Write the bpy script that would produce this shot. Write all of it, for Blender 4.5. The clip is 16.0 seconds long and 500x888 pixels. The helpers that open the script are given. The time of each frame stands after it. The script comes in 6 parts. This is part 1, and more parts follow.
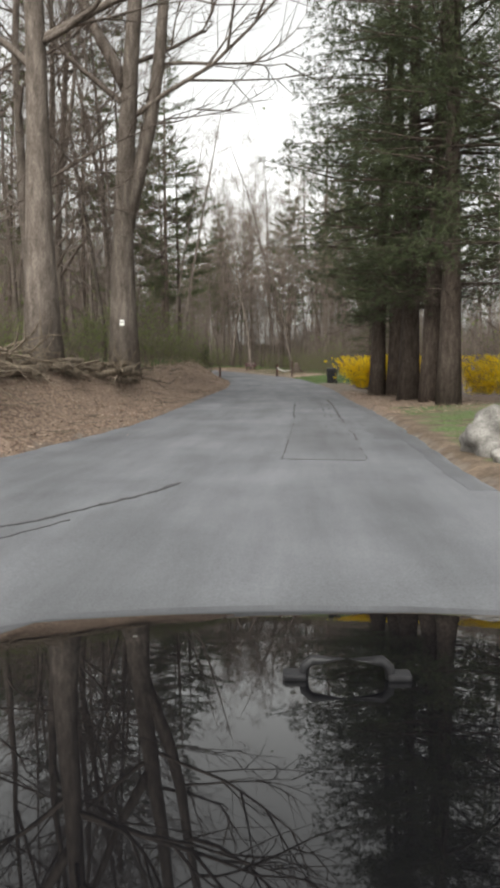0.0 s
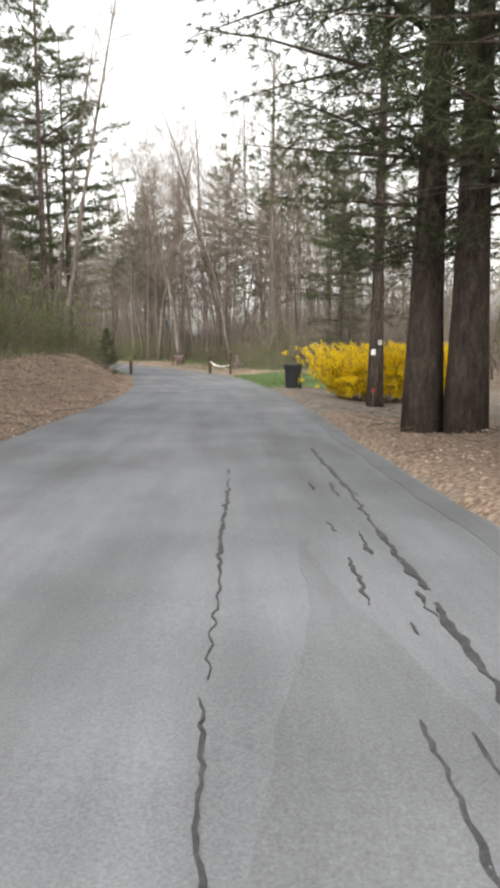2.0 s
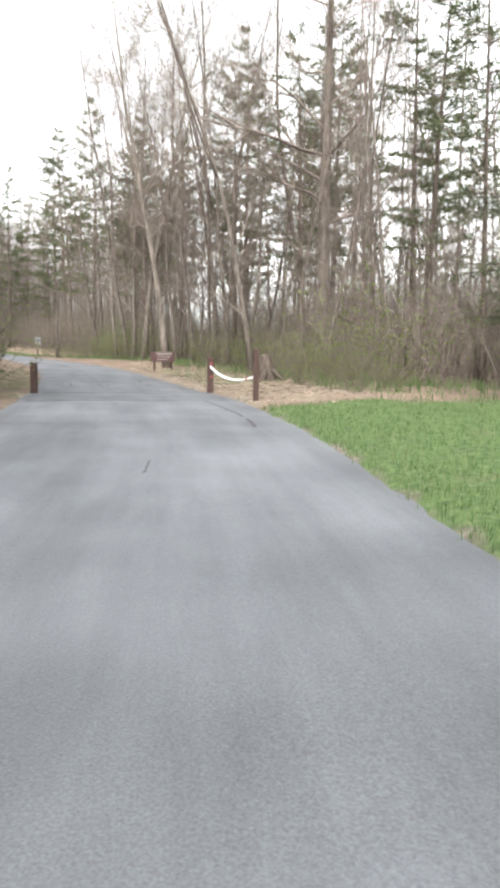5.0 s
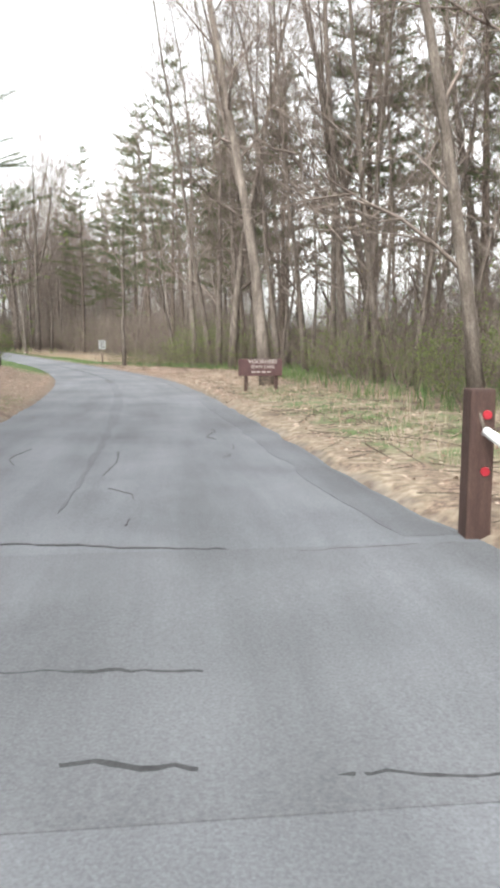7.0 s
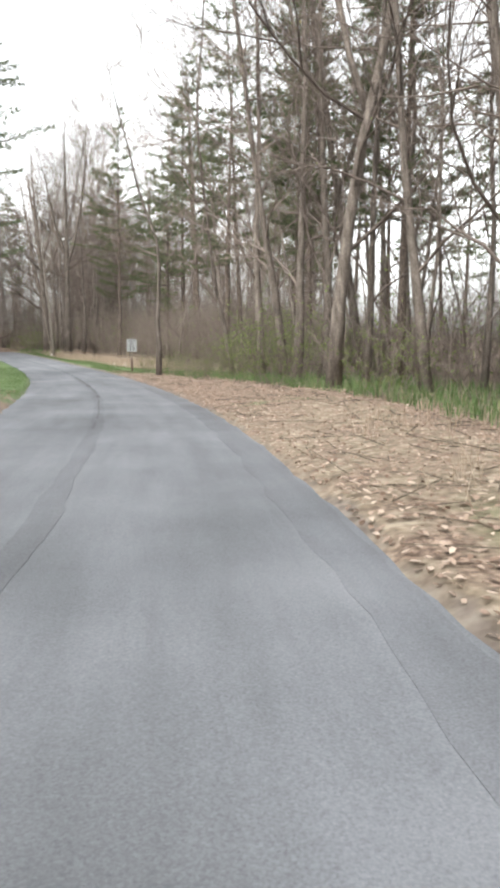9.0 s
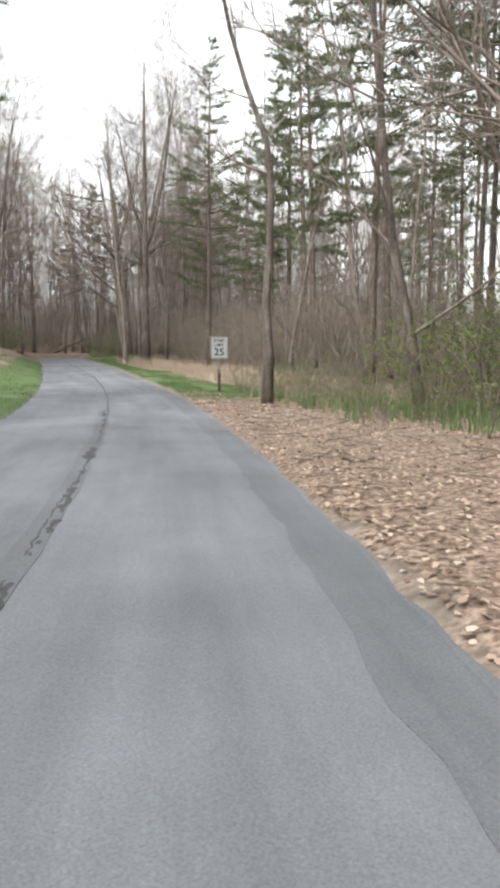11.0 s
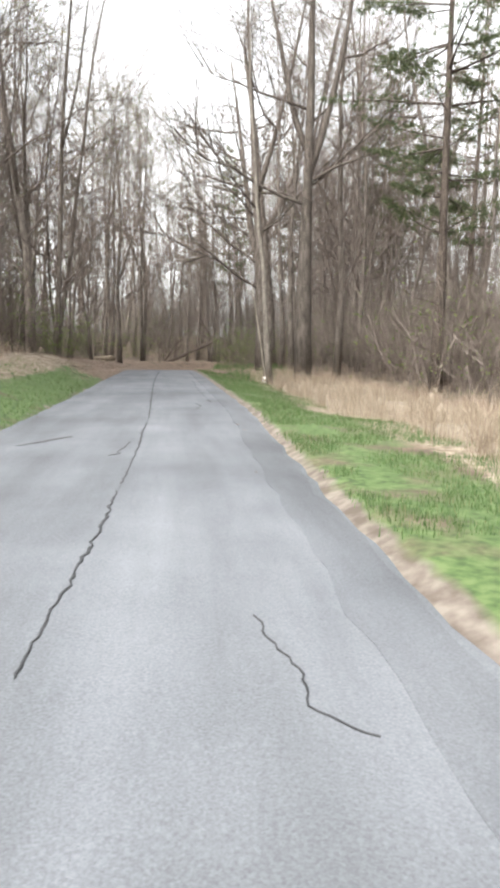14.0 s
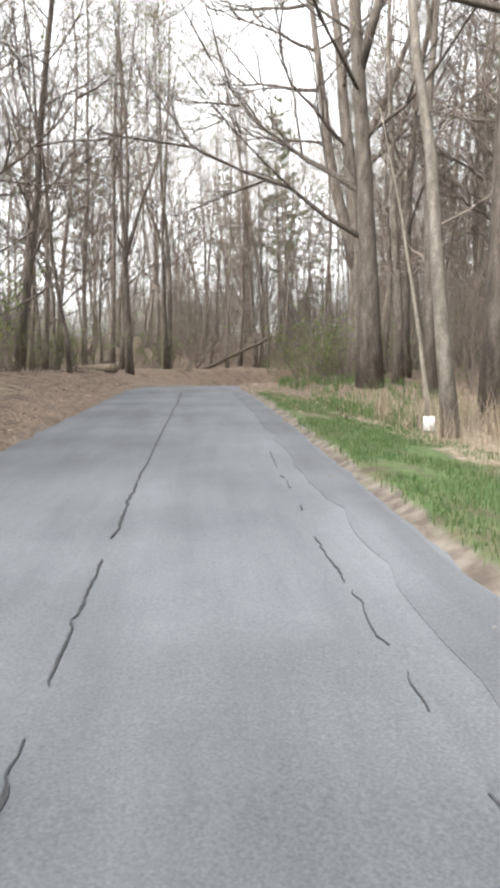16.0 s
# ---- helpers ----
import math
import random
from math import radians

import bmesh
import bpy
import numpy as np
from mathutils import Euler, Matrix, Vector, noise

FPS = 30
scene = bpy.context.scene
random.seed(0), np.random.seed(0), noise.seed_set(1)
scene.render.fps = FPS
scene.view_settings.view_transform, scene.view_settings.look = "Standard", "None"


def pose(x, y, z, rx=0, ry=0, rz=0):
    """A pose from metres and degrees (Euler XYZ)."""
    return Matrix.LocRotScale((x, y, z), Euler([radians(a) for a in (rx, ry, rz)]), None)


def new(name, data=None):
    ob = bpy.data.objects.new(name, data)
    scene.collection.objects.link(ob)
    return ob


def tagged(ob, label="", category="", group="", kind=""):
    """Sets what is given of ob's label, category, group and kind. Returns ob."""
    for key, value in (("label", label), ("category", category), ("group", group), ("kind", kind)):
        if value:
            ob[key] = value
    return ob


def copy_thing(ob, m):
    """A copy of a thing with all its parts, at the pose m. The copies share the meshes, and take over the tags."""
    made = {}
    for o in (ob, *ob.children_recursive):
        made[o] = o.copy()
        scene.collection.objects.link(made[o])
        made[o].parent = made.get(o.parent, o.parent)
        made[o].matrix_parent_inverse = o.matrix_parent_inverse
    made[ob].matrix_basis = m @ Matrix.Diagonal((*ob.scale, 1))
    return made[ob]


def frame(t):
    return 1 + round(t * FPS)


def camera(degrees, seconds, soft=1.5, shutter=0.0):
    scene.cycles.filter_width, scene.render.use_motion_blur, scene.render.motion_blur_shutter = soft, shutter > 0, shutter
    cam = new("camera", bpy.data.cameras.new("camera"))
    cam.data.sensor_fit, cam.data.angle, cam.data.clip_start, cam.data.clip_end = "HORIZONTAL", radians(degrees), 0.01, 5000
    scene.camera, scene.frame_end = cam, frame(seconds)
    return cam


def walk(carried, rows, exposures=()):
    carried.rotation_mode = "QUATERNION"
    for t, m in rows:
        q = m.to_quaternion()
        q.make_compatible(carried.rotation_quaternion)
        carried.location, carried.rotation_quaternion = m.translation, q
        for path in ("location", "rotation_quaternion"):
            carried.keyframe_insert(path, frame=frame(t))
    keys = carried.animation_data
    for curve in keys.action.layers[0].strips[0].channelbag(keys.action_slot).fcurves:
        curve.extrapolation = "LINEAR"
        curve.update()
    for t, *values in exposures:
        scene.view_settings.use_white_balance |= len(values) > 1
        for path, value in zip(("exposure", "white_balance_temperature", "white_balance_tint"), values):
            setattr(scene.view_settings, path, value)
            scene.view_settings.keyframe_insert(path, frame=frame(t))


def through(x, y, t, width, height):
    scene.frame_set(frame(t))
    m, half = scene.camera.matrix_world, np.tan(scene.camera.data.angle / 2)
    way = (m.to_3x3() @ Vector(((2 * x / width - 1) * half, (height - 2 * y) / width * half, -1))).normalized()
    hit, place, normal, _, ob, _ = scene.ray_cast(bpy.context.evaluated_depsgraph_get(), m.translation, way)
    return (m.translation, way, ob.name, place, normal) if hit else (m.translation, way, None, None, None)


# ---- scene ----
cam = camera(39.5, 16.0, soft=3.9)
PATH = [
    (0, pose(0.000, -0.000, 1.450, 83.05, 0.10, -0.00)),
    (0.5, pose(0.177, 4.261, 1.424, 83.08, -0.72, -2.62)),
    (1, pose(0.566, 8.549, 1.393, 82.75, -0.51, -3.83)),
    (1.5, pose(0.919, 12.886, 1.378, 82.52, -0.41, -4.71)),
    (2, pose(1.195, 17.054, 1.349, 82.44, 0.00, -4.81)),
    (2.5, pose(1.374, 21.109, 1.299, 82.44, 0.30, -4.95)),
    (3, pose(1.475, 25.043, 1.249, 82.57, -0.04, -5.08)),
    (3.2, pose(1.540, 26.681, 1.236, 82.54, -0.08, -5.14)),
    (3.5, pose(1.670, 29.193, 1.226, 82.54, -0.08, -5.16)),
    (4, pose(1.931, 33.495, 1.229, 82.53, -0.08, -4.95)),
    (4.5, pose(2.174, 37.876, 1.243, 82.43, -0.30, -4.44)),
    (5, pose(2.322, 42.269, 1.256, 82.26, -0.85, -3.59)),
    (5.3, pose(2.330, 44.878, 1.258, 82.24, -1.18, -2.92)),
    (5.5, pose(2.291, 46.599, 1.254, 82.33, -1.22, -2.40)),
    (6, pose(2.131, 50.814, 1.251, 82.40, -0.65, -0.81)),
    (6.5, pose(1.733, 54.877, 1.257, 82.35, 0.23, 1.84)),
    (7, pose(1.127, 58.890, 1.274, 82.37, 0.20, 3.86)),
    (7.5, pose(0.499, 62.919, 1.321, 82.46, 0.07, 5.42)),
    (8, pose(-0.171, 66.862, 1.356, 82.43, 0.22, 6.19)),
    (8.5, pose(-0.992, 70.786, 1.354, 82.35, 0.16, 6.90)),
    (8.7, pose(-1.337, 72.378, 1.359, 82.41, 0.07, 7.27)),
    (9, pose(-1.900, 74.836, 1.372, 82.52, -0.01, 8.02)),
    (9.5, pose(-2.967, 79.092, 1.403, 82.68, -0.06, 9.69)),
    (10, pose(-4.202, 83.492, 1.434, 82.82, -0.06, 11.66)),
    (10.5, pose(-5.612, 87.977, 1.453, 82.94, -0.02, 13.74)),
    (10.8, pose(-6.545, 90.683, 1.453, 82.97, 0.05, 14.93)),
    (11, pose(-7.204, 92.486, 1.447, 82.94, 0.14, 15.68)),
    (11.5, pose(-9.001, 96.991, 1.421, 83.00, 0.02, 17.26)),
    (12, pose(-10.958, 101.555, 1.430, 82.94, -0.21, 19.34)),
    (12.5, pose(-13.142, 106.191, 1.479, 83.37, -0.21, 21.45)),
    (13, pose(-15.345, 110.529, 1.551, 83.44, -0.39, 23.25)),
    (13.5, pose(-17.730, 114.859, 1.641, 83.52, -0.15, 25.09)),
    (14, pose(-20.303, 119.248, 1.740, 83.60, -0.30, 26.82)),
    (14.5, pose(-22.999, 123.710, 1.847, 83.55, 0.03, 28.03)),
    (15, pose(-25.805, 128.015, 1.966, 83.69, 0.35, 28.81)),
    (15.5, pose(-28.546, 132.102, 2.095, 83.87, 0.06, 29.61)),
    (16, pose(-31.255, 136.105, 2.232, 83.74, 0.63, 29.73)),
]
walk(cam, PATH, exposures=[(t, e, 6780 if t <= 3 else 6500, 7) for t, e in ((0, 1.2), (0.5, 1.25), (1, 1.55), (3, 1.85), (5.5, 2.3), (8.5, 2.12), (11, 1.9), (11.5, 2.08), (12.5, 1.9), (13, 2.12), (13.5, 2.25), (14.5, 2.42), (16, 2.55))])

# ---- light ----
world = bpy.data.worlds.new("overcast_sky")
scene.world = world
world.use_nodes = True
wn, wl = world.node_tree.nodes, world.node_tree.links
sky = wn.new("ShaderNodeTexSky")
sky.sky_type = "NISHITA"
sky.sun_disc = False
sky.sun_elevation, sky.sun_rotation = radians(48), radians(200)
sky.air_density, sky.dust_density, sky.ozone_density = 1.0, 4.0, 1.0
flat = wn.new("ShaderNodeHueSaturation")
flat.inputs["Saturation"].default_value = 0.1
wl.new(sky.outputs[0], flat.inputs["Color"])
wl.new(flat.outputs[0], wn["Background"].inputs["Color"])
wn["Background"].inputs["Strength"].default_value = 0.15
sun = new("sun", bpy.data.lights.new("sun", "SUN"))
sun.data.energy, sun.data.angle, sun.data.color = 0.6, radians(30), (1.0, 0.96, 0.9)
sun.matrix_world = pose(0, 0, 60, 42, 0, -20)
scene.view_settings.exposure = 0.0

# ---- materials ----


def mat(name, colours, scale=4.0, rough=0.9, bump=0.3, fine=40.0, metal=0.0, stretch=(1, 1, 1), spec=0.3, per_object=0.0, coords="Object", bump_dist=0.02):
    """A procedural surface: a ramp of colours over coarse noise, fine grain over it, relief from both."""
    m = bpy.data.materials.new(name)
    m.use_nodes = True
    n, l = m.node_tree.nodes, m.node_tree.links
    b = n["Principled BSDF"]
    b.inputs["Roughness"].default_value, b.inputs["Metallic"].default_value = rough, metal
    b.inputs["Specular IOR Level"].default_value = spec
    tc, mp = n.new("ShaderNodeTexCoord"), n.new("ShaderNodeMapping")
    mp.inputs["Scale"].default_value = stretch
    l.new(tc.outputs[coords], mp.inputs[0])
    a, f = n.new("ShaderNodeTexNoise"), n.new("ShaderNodeTexNoise")
    a.inputs["Scale"].default_value, a.inputs["Detail"].default_value = scale, 6
    f.inputs["Scale"].default_value, f.inputs["Detail"].default_value = fine, 4
    for x in (a, f):
        l.new(mp.outputs[0], x.inputs["Vector"])
    mix = n.new("ShaderNodeMath")
    mix.operation = "MULTIPLY_ADD"
    mix.inputs[1].default_value = 0.45
    l.new(f.outputs[0], mix.inputs[0])
    half = n.new("ShaderNodeMath")
    half.operation = "MULTIPLY"
    half.inputs[1].default_value = 0.55
    l.new(a.outputs[0], half.inputs[0])
    l.new(half.outputs[0], mix.inputs[2])
    r = n.new("ShaderNodeValToRGB")
    k = len(colours)
    for i, c in enumerate(colours):
        pos = 0.33 + 0.34 * i / max(k - 1, 1)
        e = r.color_ramp.elements[i] if i < 2 else r.color_ramp.elements.new(pos)
        e.position, e.color = pos, (*c, 1)
    l.new(mix.outputs[0], r.inputs[0])
    out = r.outputs[0]
    if per_object:
        info, hs = n.new("ShaderNodeObjectInfo"), n.new("ShaderNodeHueSaturation")
        mr = n.new("ShaderNodeMapRange")
        mr.inputs["To Min"].default_value, mr.inputs["To Max"].default_value = 1 - per_object, 1 + per_object
        l.new(info.outputs["Random"], mr.inputs[0])
        l.new(mr.outputs[0], hs.inputs["Value"])
        l.new(out, hs.inputs["Color"])
        out = hs.outputs[0]
    l.new(out, b.inputs["Base Color"])
    bp = n.new("ShaderNodeBump")
    bp.inputs["Strength"].default_value, bp.inputs["Distance"].default_value = bump, bump_dist
    l.new(mix.outputs[0], bp.inputs["Height"])
    l.new(bp.outputs[0], b.inputs["Normal"])
    return m


def leaf_mat(name, colours, rough=0.6, through=0.35):
    """Leaves, needles and blades: colour changes from piece to piece; some light passes through."""
    m = bpy.data.materials.new(name)
    m.use_nodes = True
    n, l = m.node_tree.nodes, m.node_tree.links
    b = n["Principled BSDF"]
    b.inputs["Roughness"].default_value, b.inputs["Specular IOR Level"].default_value = rough, 0.25
    g, r = n.new("ShaderNodeNewGeometry"), n.new("ShaderNodeValToRGB")
    for i, c in enumerate(colours):
        pos = i / max(len(colours) - 1, 1)
        e = r.color_ramp.elements[i] if i < 2 else r.color_ramp.elements.new(pos)
        e.position, e.color = pos, (*c, 1)
    l.new(g.outputs["Random Per Island"], r.inputs[0])
    l.new(r.outputs[0], b.inputs["Base Color"])
    t, mx = n.new("ShaderNodeBsdfTranslucent"), n.new("ShaderNodeMixShader")
    l.new(r.outputs[0], t.inputs[0])
    mx.inputs[0].default_value = through
    l.new(b.outputs[0], mx.inputs[1])
    l.new(t.outputs[0], mx.inputs[2])
    l.new(mx.outputs[0], n["Material Output"].inputs[0])
    return m


BARK = mat("grey_bark", [(0.05, 0.042, 0.036), (0.118, 0.099, 0.086), (0.21, 0.18, 0.158)], 3, 0.95, 0.7, 22, stretch=(2.2, 2.2, 0.5), per_object=0.3, spec=0.15)
PINE_BARK = mat("pine_bark", [(0.036, 0.029, 0.025), (0.08, 0.063, 0.053), (0.14, 0.114, 0.097)], 4, 0.95, 0.9, 18, stretch=(2.5, 2.5, 0.6), per_object=0.25, spec=0.15)
PALE_BARK = mat("pale_bark", [(0.14, 0.12, 0.1), (0.24, 0.21, 0.175), (0.35, 0.315, 0.27)], 5, 0.9, 0.5, 30, stretch=(2, 2, 0.5), spec=0.2)
FLAKING_BARK = mat("flaking_bark", [(0.085, 0.073, 0.062), (0.15, 0.13, 0.112), (0.24, 0.212, 0.185)], 4, 0.9, 0.6, 24, stretch=(2, 2, 0.6), spec=0.2)
DARK_BARK = mat("dark_pine_bark", [(0.025, 0.02, 0.017), (0.056, 0.044, 0.037), (0.1, 0.082, 0.07)], 4, 0.95, 0.9, 18, stretch=(2.5, 2.5, 0.6), per_object=0.2, spec=0.15)
TWIG = mat("twig_bark", [(0.082, 0.065, 0.056), (0.135, 0.11, 0.096), (0.195, 0.163, 0.144)], 1.5, 0.95, 0.1, 10, per_object=0.3, spec=0.15)
NEEDLES = leaf_mat("pine_needles", [(0.04, 0.052, 0.026), (0.062, 0.078, 0.037), (0.086, 0.104, 0.046), (0.115, 0.126, 0.058)])
DARK_NEEDLES = leaf_mat("dark_needles", [(0.03, 0.039, 0.02), (0.052, 0.066, 0.032), (0.085, 0.1, 0.048)], through=0.2)
FRESH = leaf_mat("fresh_leaves", [(0.085, 0.115, 0.038), (0.13, 0.165, 0.056), (0.19, 0.21, 0.08)], through=0.45)
HAZE = leaf_mat("fine_twigs", [(0.1, 0.078, 0.066), (0.15, 0.117, 0.1), (0.2, 0.16, 0.136), (0.2, 0.135, 0.115)], rough=0.9, through=0.1)
BUDS = leaf_mat("opening_buds", [(0.16, 0.14, 0.06), (0.24, 0.22, 0.09), (0.22, 0.13, 0.08)], through=0.4)
YELLOW = leaf_mat("forsythia_flowers", [(0.75, 0.5, 0.005), (0.85, 0.62, 0.01), (0.8, 0.68, 0.04)], through=0.4)
GRASS = leaf_mat("green_grass", [(0.055, 0.105, 0.035), (0.085, 0.145, 0.05), (0.12, 0.18, 0.07), (0.22, 0.22, 0.12)], through=0.4)
STRAW = leaf_mat("dry_grass", [(0.22, 0.165, 0.12), (0.33, 0.265, 0.2), (0.45, 0.38, 0.305)], through=0.35)
LEAVES = leaf_mat("fallen_leaves", [(0.112, 0.073, 0.052), (0.2, 0.138, 0.104), (0.297, 0.224, 0.177), (0.425, 0.347, 0.284)], through=0.1, rough=0.8)
STONE = mat("field_stone", [(0.07, 0.066, 0.06), (0.16, 0.152, 0.142), (0.28, 0.27, 0.255)], 6, 0.9, 0.7, 40, per_object=0.2)
DEADWOOD = mat("dead_wood", [(0.05, 0.04, 0.03), (0.12, 0.095, 0.07), (0.24, 0.2, 0.155)], 6, 0.95, 0.7, 30, stretch=(3, 3, 0.6), per_object=0.3)
BROWN_PAINT = mat("brown_stain", [(0.036, 0.021, 0.018), (0.056, 0.032, 0.027), (0.085, 0.052, 0.043)], 5, 0.7, 0.35, 60, stretch=(3, 3, 0.5))
SIGN_BROWN = mat("brown_sign_paint", [(0.05, 0.025, 0.025), (0.066, 0.033, 0.033), (0.088, 0.047, 0.045)], 4, 0.6, 0.15, 50)
# sign letters: cream-white with the dimming of glare put into the colour
SIGN_CREAM = mat("glare_dimmed_lettering", [(0.22, 0.19, 0.18), (0.3, 0.27, 0.255), (0.37, 0.34, 0.32)], 20, 0.6, 0.1, 60)
WHITE_PAINT = mat("white_paint", [(0.62, 0.62, 0.6), (0.78, 0.78, 0.76), (0.85, 0.85, 0.84)], 6, 0.5, 0.1, 50)
SHEET = mat("sign_sheet", [(0.26, 0.268, 0.27), (0.315, 0.323, 0.327), (0.365, 0.37, 0.37)], 3, 0.45, 0.04, 60)
BLACK = mat("black_paint", [(0.012, 0.012, 0.012), (0.02, 0.02, 0.02)], 8, 0.5, 0.05)
STEEL = mat("weathered_steel", [(0.14, 0.12, 0.1), (0.22, 0.19, 0.16), (0.3, 0.25, 0.21)], 12, 0.6, 0.2, 60, metal=0.3)
BIN_PLASTIC = mat("black_plastic", [(0.008, 0.008, 0.009), (0.014, 0.014, 0.016), (0.024, 0.024, 0.026)], 6, 0.55, 0.1, 60)
RED = mat("red_reflector", [(0.26, 0.022, 0.03), (0.36, 0.03, 0.045)], 8, 0.3, 0.05)
CAR_PAINT = mat("black_car_paint", [(0.004, 0.004, 0.005), (0.006, 0.006, 0.007)], 3, 0.015, 0.0, 40, spec=0.6)
TYRE = mat("tyre_rubber", [(0.012, 0.012, 0.012), (0.022, 0.022, 0.022)], 20, 0.85, 0.2, 80)
CAR_GLASS = mat("dark_car_glass", [(0.01, 0.012, 0.013), (0.014, 0.016, 0.017)], 3, 0.04, 0.0, 40, spec=0.6)
TAR = mat("tar_seam", [(0.022, 0.022, 0.024), (0.036, 0.037, 0.039), (0.06, 0.06, 0.063)], 9, 0.8, 0.4, 60)


def asphalt(name, dark, mid, light):
    m = mat(name, [dark, mid, light], 0.55, 0.85, 0.2, 70, stretch=(1, 1, 1), spec=0.3, bump_dist=0.008)
    n, l = m.node_tree.nodes, m.node_tree.links
    b = n["Principled BSDF"]
    old = b.inputs["Base Color"].links[0].from_socket
    tc = n["Texture Coordinate"]
    # light stones in the binder and broad worn areas
    v = n.new("ShaderNodeTexVoronoi")
    v.inputs["Scale"].default_value = 90
    w = n.new("ShaderNodeTexNoise")
    w.inputs["Scale"].default_value, w.inputs["Detail"].default_value = 0.16, 5
    for x in (v, w):
        l.new(tc.outputs["Object"], x.inputs["Vector"])
    hs, mr, ad = n.new("ShaderNodeHueSaturation"), n.new("ShaderNodeMapRange"), n.new("ShaderNodeMath")
    mr.inputs["From Min"].default_value, mr.inputs["From Max"].default_value = 0.3, 0.7
    mr.inputs["To Min"].default_value, mr.inputs["To Max"].default_value = 0.8, 1.12
    l.new(w.outputs[0], mr.inputs[0])
    m2 = n.new("ShaderNodeMapRange")
    m2.inputs["To Min"].default_value, m2.inputs["To Max"].default_value = 0.9, 1.12
    l.new(v.outputs["Color"], m2.inputs[0])
    ad.operation = "MULTIPLY"
    l.new(mr.outputs[0], ad.inputs[0])
    l.new(m2.outputs[0], ad.inputs[1])
    # long streaks of wear and oil in the direction of driving, mottled stains between them
    al, ac, cb, sk, m3, a2 = (n.new(x) for x in ("ShaderNodeAttribute", "ShaderNodeAttribute", "ShaderNodeCombineXYZ", "ShaderNodeTexNoise", "ShaderNodeMapRange", "ShaderNodeMath"))
    al.attribute_name, ac.attribute_name = "along", "across"
    l.new(al.outputs["Fac"], cb.inputs[0])
    l.new(ac.outputs["Fac"], cb.inputs[1])
    sk.inputs["Scale"].default_value, sk.inputs["Detail"].default_value, sk.inputs["Roughness"].default_value = 1.0, 7, 0.62
    l.new(cb.outputs[0], sk.inputs["Vector"])
    m3.inputs["From Min"].default_value, m3.inputs["From Max"].default_value = 0.3, 0.7
    m3.inputs["To Min"].default_value, m3.inputs["To Max"].default_value = 0.74, 1.2
    l.new(sk.outputs[0], m3.inputs[0])
    a2.operation = "MULTIPLY"
    l.new(ad.outputs[0], a2.inputs[0])
    l.new(m3.outputs[0], a2.inputs[1])
    l.new(a2.outputs[0], hs.inputs["Value"])
    l.new(old, hs.inputs["Color"])
    l.new(hs.outputs[0], b.inputs["Base Color"])
    return m


ASPHALT = asphalt("old_asphalt", (0.084, 0.088, 0.096), (0.122, 0.127, 0.138), (0.156, 0.162, 0.175))
ASPHALT_DARK = asphalt("dark_asphalt_edge", (0.072, 0.075, 0.082), (0.104, 0.108, 0.118), (0.136, 0.141, 0.152))
ASPHALT_PATCH = asphalt("asphalt_patch", (0.073, 0.076, 0.083), (0.108, 0.112, 0.121), (0.14, 0.145, 0.156))


def ground_mat():
    """Forest floor, mixed by the vertex layers into lawn, leaf litter, dry grass and bare earth."""
    m = mat("forest_floor", [(0.045, 0.034, 0.025), (0.1, 0.074, 0.053), (0.18, 0.135, 0.1)], 1.6, 0.95, 0.16, 14, bump_dist=0.03)
    n, l = m.node_tree.nodes, m.node_tree.links
    b = n["Principled BSDF"]
    tc = n["Texture Coordinate"]
    cur = b.inputs["Base Color"].links[0].from_socket
    for layer, cols, sc in (("litter", [(0.072, 0.049, 0.036), (0.152, 0.109, 0.083), (0.27, 0.205, 0.16)], 16), ("grass", [(0.04, 0.065, 0.022), (0.068, 0.108, 0.036), (0.105, 0.142, 0.056)], 9),
                            ("dry", [(0.11, 0.085, 0.06), (0.19, 0.152, 0.112), (0.29, 0.245, 0.19)], 7), ("earth", [(0.085, 0.068, 0.055), (0.135, 0.111, 0.093), (0.19, 0.162, 0.14)], 5)):
        at, nz, rp, nm = n.new("ShaderNodeAttribute"), n.new("ShaderNodeTexNoise"), n.new("ShaderNodeValToRGB"), n.new("ShaderNodeTexNoise")
        at.attribute_name = layer
        nz.inputs["Scale"].default_value, nz.inputs["Detail"].default_value = sc, 5
        nm.inputs["Scale"].default_value, nm.inputs["Detail"].default_value = 1.3, 6
        for x in (nz, nm):
            l.new(tc.outputs["Object"], x.inputs["Vector"])
        for i, c in enumerate(cols):
            pos = 0.35 + 0.15 * i
            e = rp.color_ramp.elements[i] if i < 2 else rp.color_ramp.elements.new(pos)
            e.position, e.color = pos, (*c, 1)
        l.new(nz.outputs[0], rp.inputs[0])
        # ragged border: layer value against noise
        su, mr, mx = n.new("ShaderNodeMath"), n.new("ShaderNodeMapRange"), n.new("ShaderNodeMix")
        su.operation = "ADD"
        l.new(at.outputs["Fac"], su.inputs[0])
        l.new(nm.outputs[0], su.inputs[1])
        mr.inputs["From Min"].default_value, mr.inputs["From Max"].default_value = 0.92, 1.12
        l.new(su.outputs[0], mr.inputs[0])
        mx.data_type = "RGBA"
        l.new(mr.outputs[0], mx.inputs["Factor"])
        l.new(cur, mx.inputs["A"])
        l.new(rp.outputs[0], mx.inputs["B"])
        cur = mx.outputs["Result"]
    l.new(cur, b.inputs["Base Color"])
    return m


GROUND = ground_mat()

